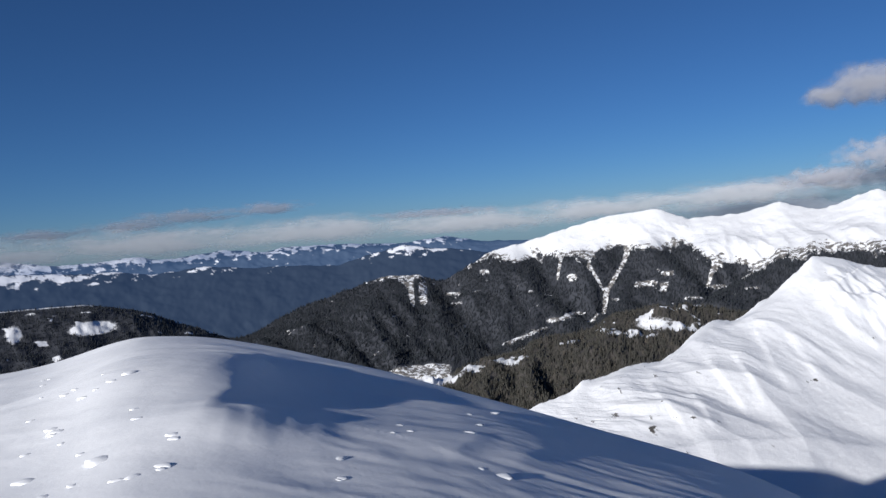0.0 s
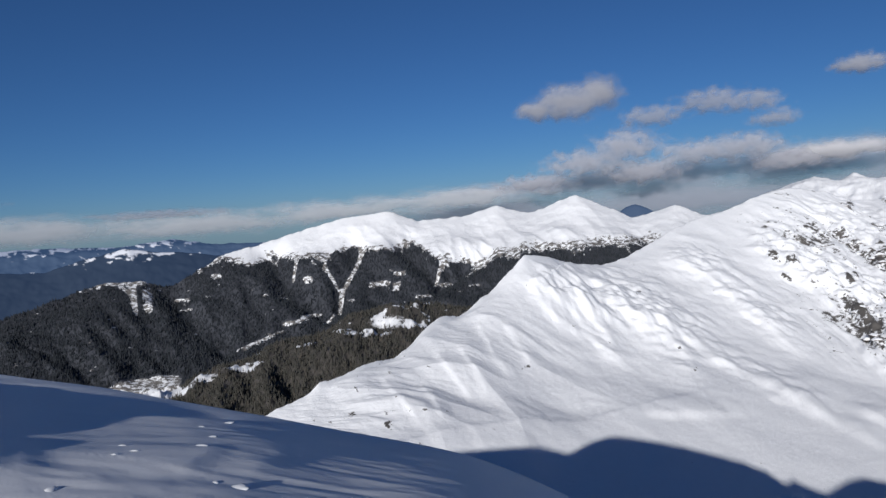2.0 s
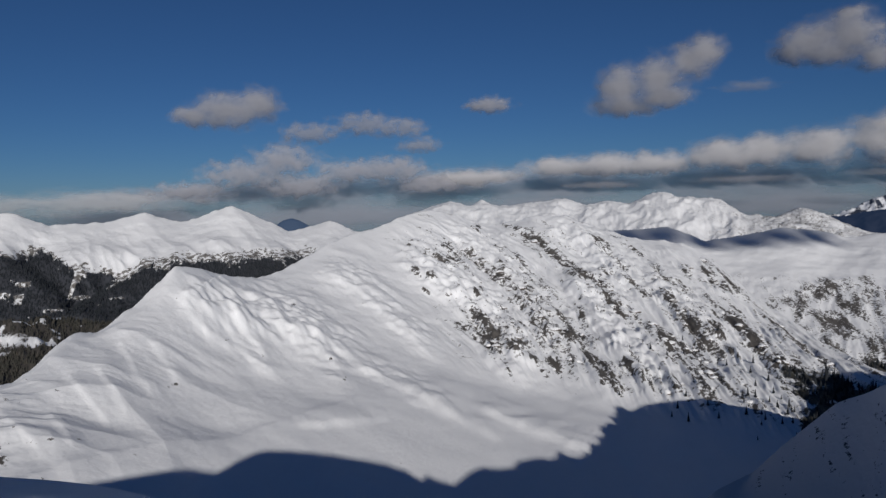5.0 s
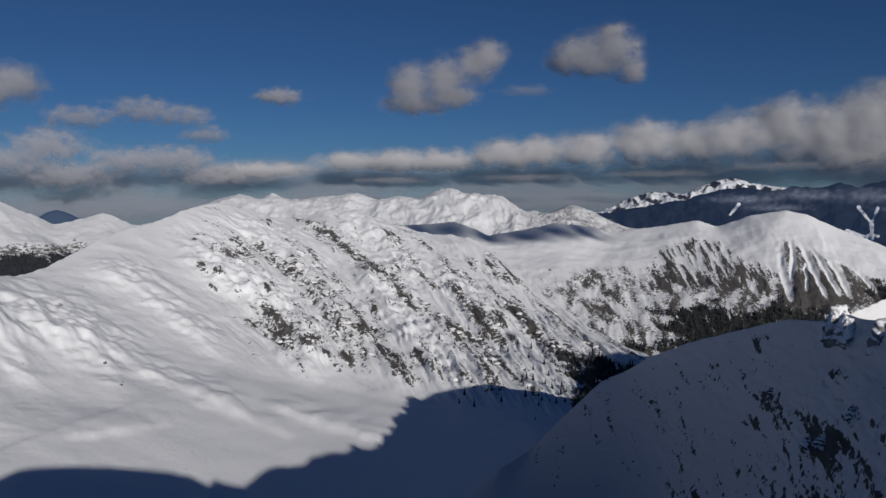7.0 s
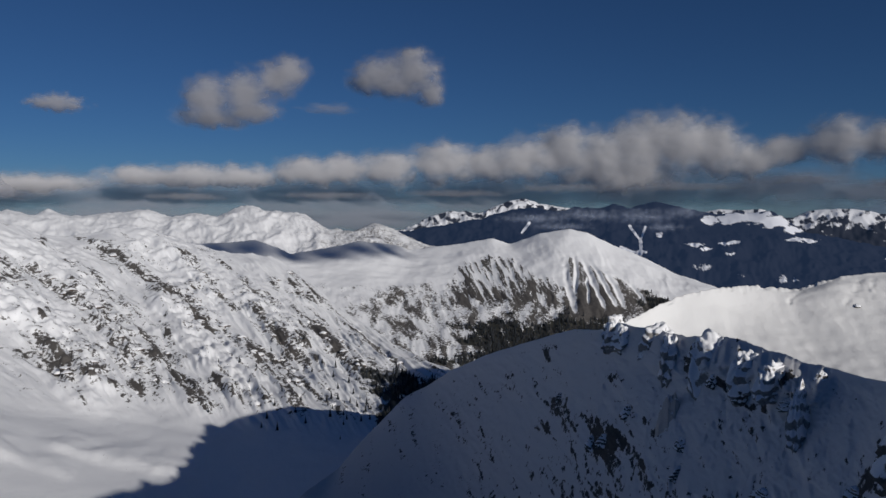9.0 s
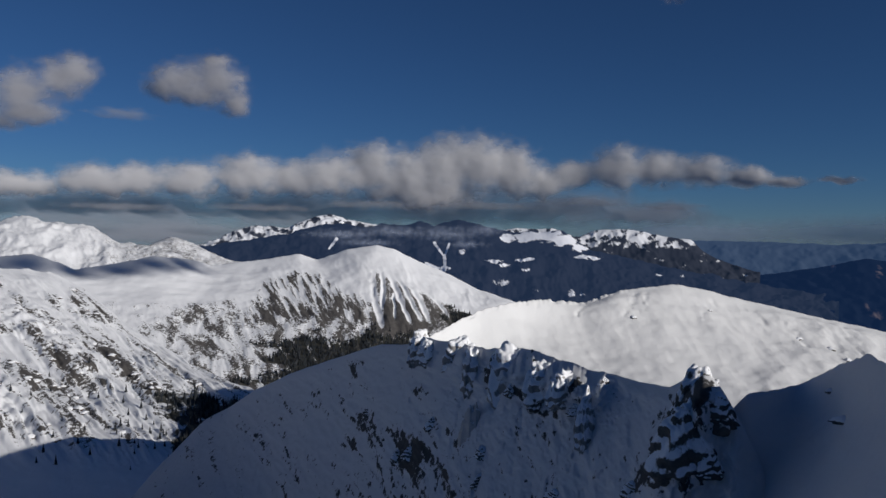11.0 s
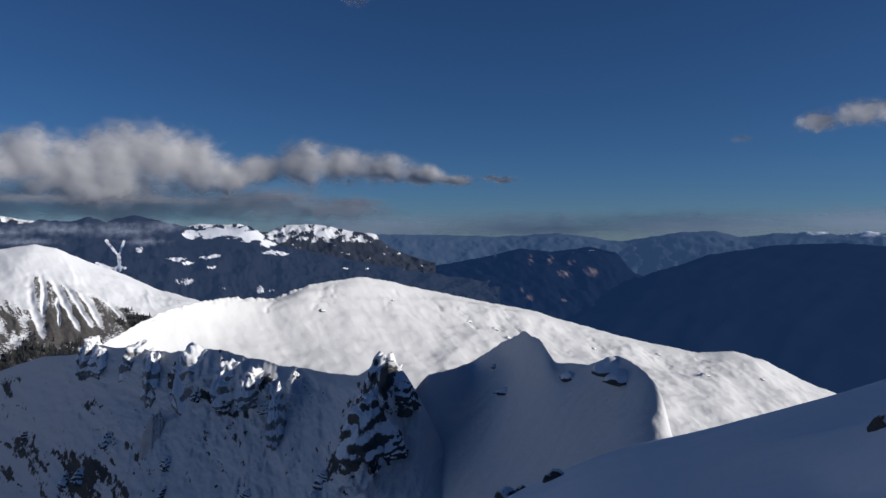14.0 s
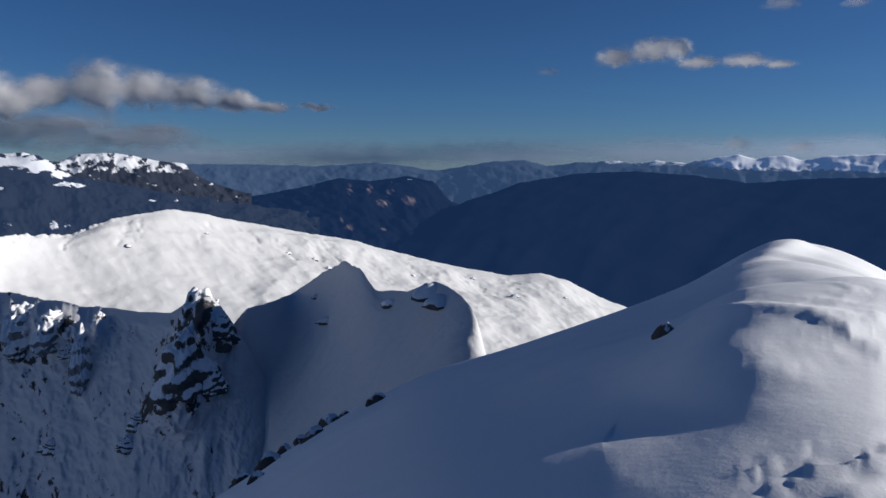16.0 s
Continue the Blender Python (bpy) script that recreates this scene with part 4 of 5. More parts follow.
def rise(az0, r0, wide, long, turn, high):
    """A drift of snow on the summit: place, half sizes, bearing of its long axis and height."""
    x0, y0 = polar(az0, r0)
    dx, dy = X - x0, Y - y0
    u = dx * math.sin(radians(turn)) + dy * math.cos(radians(turn))
    w = dx * math.cos(radians(turn)) - dy * math.sin(radians(turn))
    return high * np.exp(-(u / long) ** 2) * np.where(w < 0, np.exp(-(w / wide) ** 2), np.exp(-(w / (0.3 * wide)) ** 2))


tilt = (X * math.sin(radians(38)) + Y * math.cos(radians(38))) * (1 - smooth(r, 6, 30)) * smooth(A, 80, 130) * (1 - smooth(A, 162, 178))
z = z - 0.15 * tilt + rise(-15.7, 16.5, 5.0, 7, -8, 0.5) + rise(156.5, 31, 2.5, 6, 165, 0.4) - rise(161, 24, 3.0, 4, 100, 0.28) - rise(156, 13, 2.0, 3.0, 150, 0.14) + rise(150, 9, 1.2, 2.6, 120, 0.14) - rise(146, 6.5, 1.2, 2.0, 130, 0.10)
near_tilt = (X * math.sin(radians(38)) + Y * math.cos(radians(38))) * (1 - smooth(r, 3, 9)) * smooth(A, 100, 140) * (1 - smooth(A, 164, 178))
lines = fbm(long_way / 1.6 + fbm(X / 2.5, Y / 2.5, 3), (X * math.cos(radians(60)) - Y * math.sin(radians(60))) / 0.4 + 1.1 * fbm(X / 3 + 4, Y / 3, 3), 3, 0.55, True)
lines = lines * smooth(fbm(X / 3 + 2, Y / 3, 3), -0.3, 0.3) * smooth(A, 136, 146) * (1 - smooth(A, 170, 178)) * (1 - smooth(r, 9, 18)) * smooth(r, 1.5, 3)
z = z - 0.06 * near_tilt + 0.011 * lines + 0.032 * flake + inner * (0.28 * fbm(X / 8, Y / 8, 2) + 0.03 * fbm(X / 2, Y / 2, 3) + 0.3 * fbm(X / 15 + 4, Y / 15, 2) * smooth(A, 130, 150) + (0.02 + 0.035 * smooth(A, 138, 150) * (1 - smooth(r, 6, 12)) - 0.012 * smooth(A, 138, 146) * smooth(r, 6, 12)) * ripple * smooth(fbm(X / 5 + 9, Y / 5, 3), -0.1, 0.35))
hidden = smooth(A, -84, -64) * (1 - smooth(A, -48, -37)) * smooth(r, 14, 26)             # the ridge runs on to a saddle and a second dome
profile = np.interp(r, [0, 12, 21, 33, 45, 55, 66, 86, 106, 160, 270], [-1.65, -1.8, -2.2, -7, -11.5, -8, -5, -7.3, -10, -40, -140])
z = z * (1 - hidden) + profile * hidden
def on_snow(pts):
    """Bearings and height angles to places on the summit snow."""
    out = []
    for az0, el0 in pts:
        j = int(np.argmin(np.abs(az - az0)))
        i = int(np.argmin(np.abs(np.degrees(np.arctan2(z[:300, j], r[:300, j])) - el0)))
        out.append((X[i, j], Y[i, j]))
    return out


def drift(high, below, above, pts):
    """A wind drift along a line: its widths in metres on the right and the left hand of it."""
    p = np.array(on_snow(pts))
    reach = 3 * max(below, above)
    lo, hi = p.min(0) - reach, p.max(0) + reach
    w = np.where((X > lo[0]) & (X < hi[0]) & (Y > lo[1]) & (Y < hi[1]))
    x, y = X[w], Y[w]
    wob = 0.3 * min(1.0, max(below, above) / 3) * min(1.0, min(below, above) / 0.35)
    x, y = x + wob * fbm(x / 1.7, y / 1.7, 3), y + wob * fbm(x / 1.7 + 9, y / 1.7, 3)
    best, side, along = np.full(x.shape, 1e9), np.zeros(x.shape), np.zeros(x.shape)
    total = np.maximum(np.hypot(*np.diff(p, axis=0).T), 1e-3)
    done = 0.0
    for (x0, y0), (x1, y1), length in zip(p[:-1], p[1:], total):
        dx, dy = (x1 - x0) / length, (y1 - y0) / length
        t = np.clip((x - x0) * dx + (y - y0) * dy, 0, length)
        d = np.hypot(x - x0 - t * dx, y - y0 - t * dy)
        near = d < best
        best, along = np.where(near, d, best), np.where(near, (done + t) / total.sum(), along)
        side = np.where(near, (y - y0) * dx - (x - x0) * dy, side)
        done += length
    h = np.where(side > 0, np.exp(-(best / above) ** 2), np.exp(-(best / below) ** 2))
    z[w] += high * h * smooth(along, 0.0, 0.3) * (1 - smooth(along, 0.7, 1.0))


for row in ((0.12, 0.35, 3.0, [(-21.4, -16.6), (-19.4, -13.6), (-18.1, -12.4), (-16.9, -11.6), (-15.2, -10.7), (-14.5, -9.9), (-13.8, -9.2), (-12.8, -8.6)]),
            (0.035, 0.22, 0.8, [(-17.2, -15.4), (-16.2, -13.9), (-15.8, -12.4)]), (0.04, 0.22, 0.9, [(-15.0, -15.6), (-14.3, -13.9), (-14.0, -12.4)]),
            (0.04, 0.22, 0.8, [(-13.8, -15.8), (-13.2, -14.2), (-13.0, -12.6)]), (0.045, 0.25, 1.0, [(-12.0, -16.0), (-11.4, -14.2), (-11.4, -12.6)]),
            (0.04, 0.25, 1.0, [(-10.0, -16.4), (-9.4, -14.8), (-9.6, -13.0)]), (0.05, 0.25, 1.2, [(-3.0, -17.2), (1.0, -17.4), (4.2, -16.2)]), (0.05, 0.25, 1.0, [(4.0, -19.0), (7.5, -17.6), (9.6, -16.6)])):
    drift(*row)
for row in ((0.26, 4.5, 0.7, [(158.5, -16.2), (156.5, -14.5), (155.2, -13.5), (154.3, -11.6), (153.7, -10.0), (154.4, -8.6)]),
            (0.07, 1.4, 0.35, [(148.6, -14.4), (151.9, -13.8), (154.3, -14.6), (156.2, -16.2)]),
            (0.05, 1.2, 0.4, [(128.0, -24.0), (136.0, -22.6), (143.5, -21.2), (149.0, -19.2)]), (0.05, 2.2, 0.8, [(157.6, -11.2), (160.2, -10.6), (163.0, -11.4)])):
    drift(*row)
tagged(sheet("ground_summit", X, Y, z, M_SUMMIT, {"rock": -0.25 + 0.35 * fbm(X / 3, Y / 3, 4), "wood": 0 * X}, closed=True),
       "wind-packed summit snow with small ripples", "snow slope", kind="structure")


SUMMIT_A, SUMMIT_R, SUMMIT_Z = A, r, z


def summit_hit(az0, el):
    """The place on the summit snow at a bearing and height angle."""
    j = int(np.argmin(np.abs(SUMMIT_A[0] - az0)))
    e_col = np.degrees(np.arctan2(SUMMIT_Z[:300, j], SUMMIT_R[:300, j]))
    i = int(np.argmin(np.abs(e_col - el)))
    x0, y0 = polar(az0, SUMMIT_R[i, j])
    return Vector((x0, y0, SUMMIT_Z[i, j]))


# ---- crags and boulders ----
def rock_material(name, dark, pale, grain, snow_from):
    m, nt, bsdf = material(name)
    geo = nt.nodes.new("ShaderNodeNewGeometry")
    sep = nt.nodes.new("ShaderNodeSeparateXYZ")
    nt.links.new(geo.outputs["Normal"], sep.inputs[0])
    fine = noise_node(nt, 1 / grain, 8, 0.7, geo.outputs["Position"])
    up = math_node(nt, "ADD", sep.outputs["Z"], math_node(nt, "MULTIPLY", math_node(nt, "SUBTRACT", fine, 0.5), 0.9))
    snow = ramp(nt, up, [(snow_from, (0, 0, 0)), (snow_from + 0.12, (1, 1, 1))])
    rock = mix(nt, noise_node(nt, 3.1 / grain, 8, 0.7, geo.outputs["Position"]), dark, pale)
    nt.links.new(mix(nt, snow, rock, (0.82, 0.84, 0.87)), bsdf.inputs["Base Color"])
    bsdf.inputs["Roughness"].default_value = 0.85
    bsdf.inputs["Specular IOR Level"].default_value = 0.2
    bump(nt, bsdf, fine, 0.6, grain * 0.3)
    return m


M_ROCK = rock_material("dark_rock_with_rime", (0.03, 0.028, 0.027), (0.15, 0.14, 0.128), 2.2, 0.3)
M_STONE = rock_material("small_dark_stone", (0.03, 0.027, 0.025), (0.12, 0.1, 0.09), 0.5, 0.62)


M_RIME = rock_material("rock_plastered_with_rime", (0.09, 0.085, 0.08), (0.42, 0.41, 0.4), 2.6, 0.05)
# pale tone stands in for sunlight that doesn't reach the pinnacle
M_PALE = rock_material("sunlit_toned_rock", (0.34, 0.33, 0.32), (0.62, 0.6, 0.58), 1.6, 0.5)


def boulder(name, at, wide, high, seed, mat, label, category, lean=0.0, level=4, sunk=0.55, point=0.38):
    """A broken block of rock, ledged and faceted, its top at `high` over the place."""
    bm = bmesh.new()
    bmesh.ops.create_icosphere(bm, subdivisions=level, radius=1.0)
    p = np.array([v.co[:] for v in bm.verts])
    s1, s2 = seed * 1.37, seed * 2.11
    n1 = fbm(p[:, 0] * 1.3 + s1 + p[:, 2] * 0.8, p[:, 1] * 1.3 + s2 - p[:, 2] * 0.6, 5, 0.55, True)
    n2 = perlin(p[:, 0] * 0.9 + s2, p[:, 2] * 1.2 + s1 + p[:, 1])
    ledge = np.abs(((p[:, 2] * 2.6 + 0.6 * n2) % 1.0) - 0.5) * 0.35
    k = 1 + 0.38 * n1 + 0.25 * n2 + ledge
    q = np.sign(p) * np.abs(p) ** 0.8 * k[:, None]
    taper = np.clip(1.0 - point * q[:, 2], 0.25, 1.7)
    q[:, :2] *= taper[:, None]
    q *= np.array([wide / 2, wide / 2 * (0.75 + 0.2 * math.sin(seed)), high * (0.5 + 0.5 * sunk)])
    q[:, 0] += lean * q[:, 2]
    top = q[:, 2].max()
    turn = Matrix.Rotation(seed * 2.4, 3, "Z")
    for v, c in zip(bm.verts, q):
        v.co = turn @ Vector(c)
        v.co.z += high - top
    me = bpy.data.meshes.new(name)
    bm.to_mesh(me)
    bm.free()
    me.polygons.foreach_set("use_smooth", [True] * len(me.polygons))
    me.materials.append(mat)
    ob = new(name, me)
    ob.location = at
    return tagged(ob, label, category)


def ridge_crag(az, el, wide, high, seed, label, lean=0.0, out=0.0, mat=None, point=0.38):
    at = CRAGS.hit(az, min(el - 0.2, -7))
    at -= out * Vector((at.x, at.y, 0)).normalized()
    at.z = math.hypot(at.x, at.y) * math.tan(radians(el)) - high
    return tagged(boulder("crag", at, wide, high, seed, mat or M_ROCK, label, "crag", lean, 5, point=point), group="crags on the spur")


ridge_crag(113.2, -9.2, 9, 8, 1, "tall dark pointed crag with snowy ledges")
ridge_crag(112.2, -11.6, 9, 8, 2, "dark broken rock rib under the crag", out=4)
ridge_crag(114.5, -11.0, 5, 4, 3, "snow-plastered rock shoulder beside the crag", out=3)
ridge_crag(111.2, -14.0, 7, 8, 4, "steep dark rock rib with snow patches", out=4)
ridge_crag(113.8, -14.9, 4, 3, 15, "dark broken rock rib under the crag", out=2)
ridge_crag(110.4, -15.6, 4, 4, 13, "dark ledge low on the crag", out=2)
ridge_crag(92.1, -7.4, 10, 9, 5, "jagged snowy crag on the spur's crest", mat=M_RIME, point=0.2)
ridge_crag(92.7, -8.0, 7, 6, 16, "low rimed crag beside the jagged one", out=5, mat=M_RIME)
ridge_crag(95.3, -7.85, 11, 9, 6, "rounded rime-covered crag on the crest", mat=M_RIME, point=0.1)
ridge_crag(96.2, -8.7, 10, 10, 17, "pale sunlit rimed crag jutting from the crest", out=9, mat=M_RIME, point=0.12)
ridge_crag(99.2, -8.2, 12, 12, 7, "square snowy crag on the crest", out=4, mat=M_RIME, point=0.08)
ridge_crag(98.2, -8.9, 7, 9, 8, "dark crag below the crest", out=3)
ridge_crag(101.5, -9.5, 9, 8, 9, "low rimed crag on the crest", out=5, mat=M_RIME, point=0.15)
ridge_crag(103.3, -10.0, 8, 6, 10, "low rimed crag on the crest", out=5, mat=M_RIME, point=0.15)
ridge_crag(105.0, -11.2, 6, 9, 18, "pale snow-covered rock buttress under the crest", out=7, mat=M_RIME)
ridge_crag(106.3, -10.5, 4, 4, 19, "small dark crag on the crest", out=2)
ridge_crag(96.3, -12.7, 8.5, 13, 12, "rock pinnacle coloured pale as if sunlit, on the shaded slope", 0.1, out=8.0, mat=M_PALE)
for k, (az, el) in enumerate([(90.6, -16.4), (97.2, -16.0), (104.2, -12.6), (97.0, -18.0), (88.2, -13.4), (108.6, -17.8), (107.9, -19.2), (93.3, -14.0), (91.5, -16.2), (102.8, -18.8), (99.2, -11.3), (101.4, -11.9)]):
    ridge_crag(az, el, 4.0 + 4.0 * math.sin(3.1 * k) ** 2, 1.8 + 1.6 * math.cos(2.3 * k) ** 2, 20 + k, "dark rock outcrop half buried in snow")

for k, (az, el, size) in enumerate([(118.0, -22.3, 0.8), (122.7, -19.1, 0.7), (121.5, -20.5, 0.6), (115.9, -22.5, 0.7), (126.4, -18.2, 0.55), (119.1, -21.3, 0.7),
                                    (148.6, -12.4, 0.2), (123.8, -18.6, 0.4), (117.0, -23.2, 0.4), (120.4, -20.9, 0.45)]):
    tagged(boulder("stone", summit_hit(az, el), size * 1.3, size * 0.7, 50 + k, M_STONE, "dark stone poking out of shaded snow", "stone", level=3), group="stones on the slope")
for k, (az, el, size) in enumerate([(137.1, -10.2, 9), (129.1, -8.7, 5), (108.3, -6.0, 5), (113.7, -5.3, 4), (119.6, -6.9, 6), (121.5, -7.4, 7), (122.6, -8.1, 5), (129.8, -10.4, 6), (141.0, -10.2, 5), (133.8, -8.9, 5)]):
    tagged(boulder("outcrop", SUNNY.hit(az, el), size * 1.0, size * 0.3, 70 + k, M_ROCK, "small dark outcrop on the sunlit snow ridge", "rock", level=3), group="outcrops on the snow ridge")
for k, (az, el, size) in enumerate([(130.6, -9.9, 3), (131.2, -10.6, 2.5), (122.5, -12.0, 2.2), (127.4, -10.8, 2), (121.6, -10.2, 1.6)]):
    tagged(boulder("outcrop", CORNICE.hit(az, el), size * 1.3, size * 0.4, 90 + k, M_ROCK, "dark outcrop on the corniced crest", "rock", level=3), group="outcrops on the corniced crest")
M_BROKEN = rock_material("brown_rock_with_snowy_ledges", (0.035, 0.03, 0.028), (0.17, 0.14, 0.125), 5.0, 0.42)
face_rng = np.random.RandomState(11)
shapes = [boulder("outcrop", (0, 0, 0), 1.0, 0.42, 200 + k, M_BROKEN, "dark brown rock outcrop on the snowy face", "rock", level=3, sunk=0.6) for k in range(8)]
rows = np.where((BOWL.v[:, 0] > 0.04) & (BOWL.v[:, 0] < 0.93))[0]
placed = 0
while placed < 170:
    i, j = face_rng.choice(rows), face_rng.randint(0, BOWL.X.shape[1])
    if BOWL.rock[i, j] < 0.36 or BOWL.A[i, j] < 46:
        continue
    size = face_rng.uniform(3, 8) * (1.4 if face_rng.uniform() < 0.15 else 1.0)
    ob = shapes[placed] if placed < 8 else copy_thing(shapes[placed % 8], Matrix())
    ob.matrix_basis = (Matrix.Translation((BOWL.X[i, j], BOWL.Y[i, j], BOWL.z[i, j])) @ Matrix.Rotation(face_rng.uniform(0, 6.28), 4, "Z")
                       @ Matrix.Diagonal((size * 1.25, size, size * face_rng.uniform(0.45, 0.8), 1)))
    tagged(ob, group="outcrops on the rocky face")
    placed += 1
clods = np.random.RandomState(5)
for k in range(46):
    az0, el0 = (clods.normal(-26, 3.5), clods.uniform(-16, -8.2)) if k < 34 else (clods.uniform(-9, 6), clods.uniform(-19.5, -14.5)) if k < 54 else (clods.uniform(-22, 20), clods.uniform(-24, -17))
    size = clods.uniform(0.03, 0.08) * (1.5 if k % 9 == 0 and el0 > -15 else 1.0)
    tagged(boulder("snow_clod", summit_hit(az0, el0), size * 2.4, size * 0.25, 120 + k, M_SUMMIT, "small crusted clod of wind-blown snow", "snow", level=2), group="snow clods on the summit")


# ---- woods ----
def wood_material(name, tint=(1, 1, 1)):
    m, nt, bsdf = material(name)
    rnd = nt.nodes.new("ShaderNodeNewGeometry").outputs["Random Per Island"]
    nt.links.new(ramp(nt, rnd, [(p, tuple(a * b for a, b in zip(c, tint))) for p, c in ((0.0, (0.036, 0.041, 0.043)), (0.8, (0.046, 0.05, 0.052)), (1.0, (0.065, 0.065, 0.064)))]),
                 bsdf.inputs["Base Color"])
    bsdf.inputs["Roughness"].default_value = 0.9
    bsdf.inputs["Specular IOR Level"].default_value = 0.1
    return m


M_TREES = wood_material("conifer_dusted_with_snow", (0.54, 0.58, 0.68))
M_BROWN = wood_material("bare_brown_larch", (1.0, 0.9, 0.78))


def mesh_from(name, verts, faces, mat, smooth_shade=False):
    me = bpy.data.meshes.new(name)
    n = faces.shape[1]
    me.vertices.add(len(verts))
    me.vertices.foreach_set("co", verts.astype(np.float32).ravel())
    me.loops.add(faces.size)
    me.loops.foreach_set("vertex_index", faces.astype(np.int32).ravel())
    me.polygons.add(len(faces))
    me.polygons.foreach_set("loop_start", np.arange(0, faces.size, n, dtype=np.int32))
    me.polygons.foreach_set("use_smooth", np.full(len(faces), smooth_shade, bool))
    me.update(calc_edges=True)
    me.materials.append(mat)
    return me


def forest(name, g, wood, count, low, high, label, seed, tiers=1, mat=None):
    """Conifers scattered over the woodland of a mountain side."""
    rng = np.random.RandomState(seed)
    rows = np.where((g.v[:, 0] >= 0) & (g.v[:, 0] <= 1.0))[0]
    n = count * 6
    i, j = rng.randint(rows[0], rows[-1], n), rng.randint(0, g.X.shape[1] - 1, n)
    keep = wood[i, j] + rng.uniform(-0.2, 0.2, n) > 0.5
    i, j = i[keep][:count], j[keep][:count]
    a, b = rng.uniform(0, 1, len(i)), rng.uniform(0, 1, len(i))

    def at(f):
        return (f[i, j] * (1 - a) + f[i + 1, j] * a) * (1 - b) + (f[i, j + 1] * (1 - a) + f[i + 1, j + 1] * a) * b
    base = np.stack([at(g.X), at(g.Y), at(g.z)], -1)
    h = rng.uniform(low, high, len(i)) * rng.uniform(0.7, 1.1, len(i))
    w = h * rng.uniform(0.16, 0.24, len(i))
    turn = rng.uniform(0, 6.28, len(i))
    verts, faces, at_vert = [], [], 0
    k = 5
    for q in range(tiers):
        lo, hi = (0.08 + 0.38 * q, 0.62 + 0.38 * q) if tiers == 2 else (0.0, 1.0)
        wide = w * (1 - 0.4 * q)
        ring = [base + np.stack([np.cos(turn + 6.283 * c / k) * wide, np.sin(turn + 6.283 * c / k) * wide, h * lo - 0.5], -1) for c in range(k)]
        block = np.stack(ring + [base + np.stack([0 * h, 0 * h, h * hi], -1)], 1).reshape(-1, 3)
        start = np.arange(len(i))[:, None, None] * (k + 1) + at_vert
        tri = np.array([[c, (c + 1) % k, k] for c in range(k)])[None]
        verts.append(block)
        faces.append((start + tri).reshape(-1, 3))
        at_vert += len(block)
    ob = new(name, mesh_from(name, np.vstack(verts), np.vstack(faces), mat or M_TREES))
    return tagged(ob, label, "forest", kind="stuff")


forest("forest", LONG, LONG.wood, 42000, 6, 11, "dark conifer forest on the long mountain's flank", 1)
forest("forest", SPUR, SPUR.wood, 22000, 5, 9, "brown-grey snow-dusted larch wood on the valley spur", 2, mat=M_BROWN)
forest("forest", HILL, HILL.wood, 12000, 6, 11, "dark conifer wood covering a far hill", 3)
forest("forest", TWIN, TWIN.wood, 5000, 6, 11, "dark conifer belt at the twin peaks' foot", 4)
def conifer(at, high, seed, label):
    """A single spruce: tapered trunk and a ragged crown of drooping whorls."""
    rng = np.random.RandomState(seed)
    root = new("conifer")
    bm = bmesh.new()
    bmesh.ops.create_cone(bm, cap_ends=True, segments=6, radius1=0.022, radius2=0.006, depth=0.95, matrix=Matrix.Translation((0, 0, 0.44)))
    me = bpy.data.meshes.new("trunk")
    bm.to_mesh(me)
    bm.free()
    me.materials.append(M_BARK)
    new("trunk", me).parent = root
    verts, faces = [], []
    for q in range(9):
        z0, wide = 0.10 + 0.095 * q, 0.20 * (1 - q / 9.6) * rng.uniform(0.85, 1.15)
        n = 11
        tip = len(verts)
        verts.append((0, 0, z0 + 0.15))
        for c in range(n):
            a, w = 6.283 * c / n + q * 0.7, wide * rng.uniform(0.55, 1.15)
            verts.append((math.cos(a) * w, math.sin(a) * w, z0 - 0.05 * rng.uniform(0, 1)))
        faces += [(tip, tip + 1 + c, tip + 1 + (c + 1) % n) for c in range(n)]
    me = mesh_from("crown", np.array(verts), np.array(faces), M_TREES)
    new("crown", me).parent = root
    root.matrix_basis = Matrix.Translation(at) @ Matrix.Scale(high, 4)
    return tagged(root, label, "tree", "conifers below the rocky face")


M_BARK, nt, bsdf = material("dark_spruce_bark")
nt.links.new(mix(nt, noise_node(nt, 30.0), (0.03, 0.022, 0.018), (0.09, 0.07, 0.055)), bsdf.inputs["Base Color"])
bsdf.inputs["Roughness"].default_value = 0.95
tree_rng = np.random.RandomState(21)
spruces, count = [conifer((0, 0, 0), 1.0, 60 + k, "dark spruce standing in the snow below the rocks") for k in range(4)], 0
rows = np.where((BOWL.v[:, 0] >= -0.02) & (BOWL.v[:, 0] < 0.5))[0]
while count < 230:
    i, j = tree_rng.choice(rows), tree_rng.randint(0, BOWL.X.shape[1])
    chance = BOWL.wood[i, j] + 0.5 * float(smooth(BOWL.A[i, j], 60, 71)) * (0.35 if BOWL.v[i, j] < 0.3 else 0.12)
    if BOWL.A[i, j] > 80 or tree_rng.uniform() > chance:
        continue
    place = Matrix.Translation((BOWL.X[i, j], BOWL.Y[i, j], BOWL.z[i, j] - 0.3)) @ Matrix.Rotation(tree_rng.uniform(0, 6.28), 4, "Z") @ Matrix.Scale(tree_rng.uniform(4, 9), 4)
    if count < 4:
        spruces[count].matrix_basis = place
    else:
        copy_thing(spruces[count % 4], Matrix()).matrix_basis = place
    count += 1
forest("forest", BOWL, BOWL.wood, 1200, 5, 11, "sparse dark conifers below the rocky face", 5, 2)


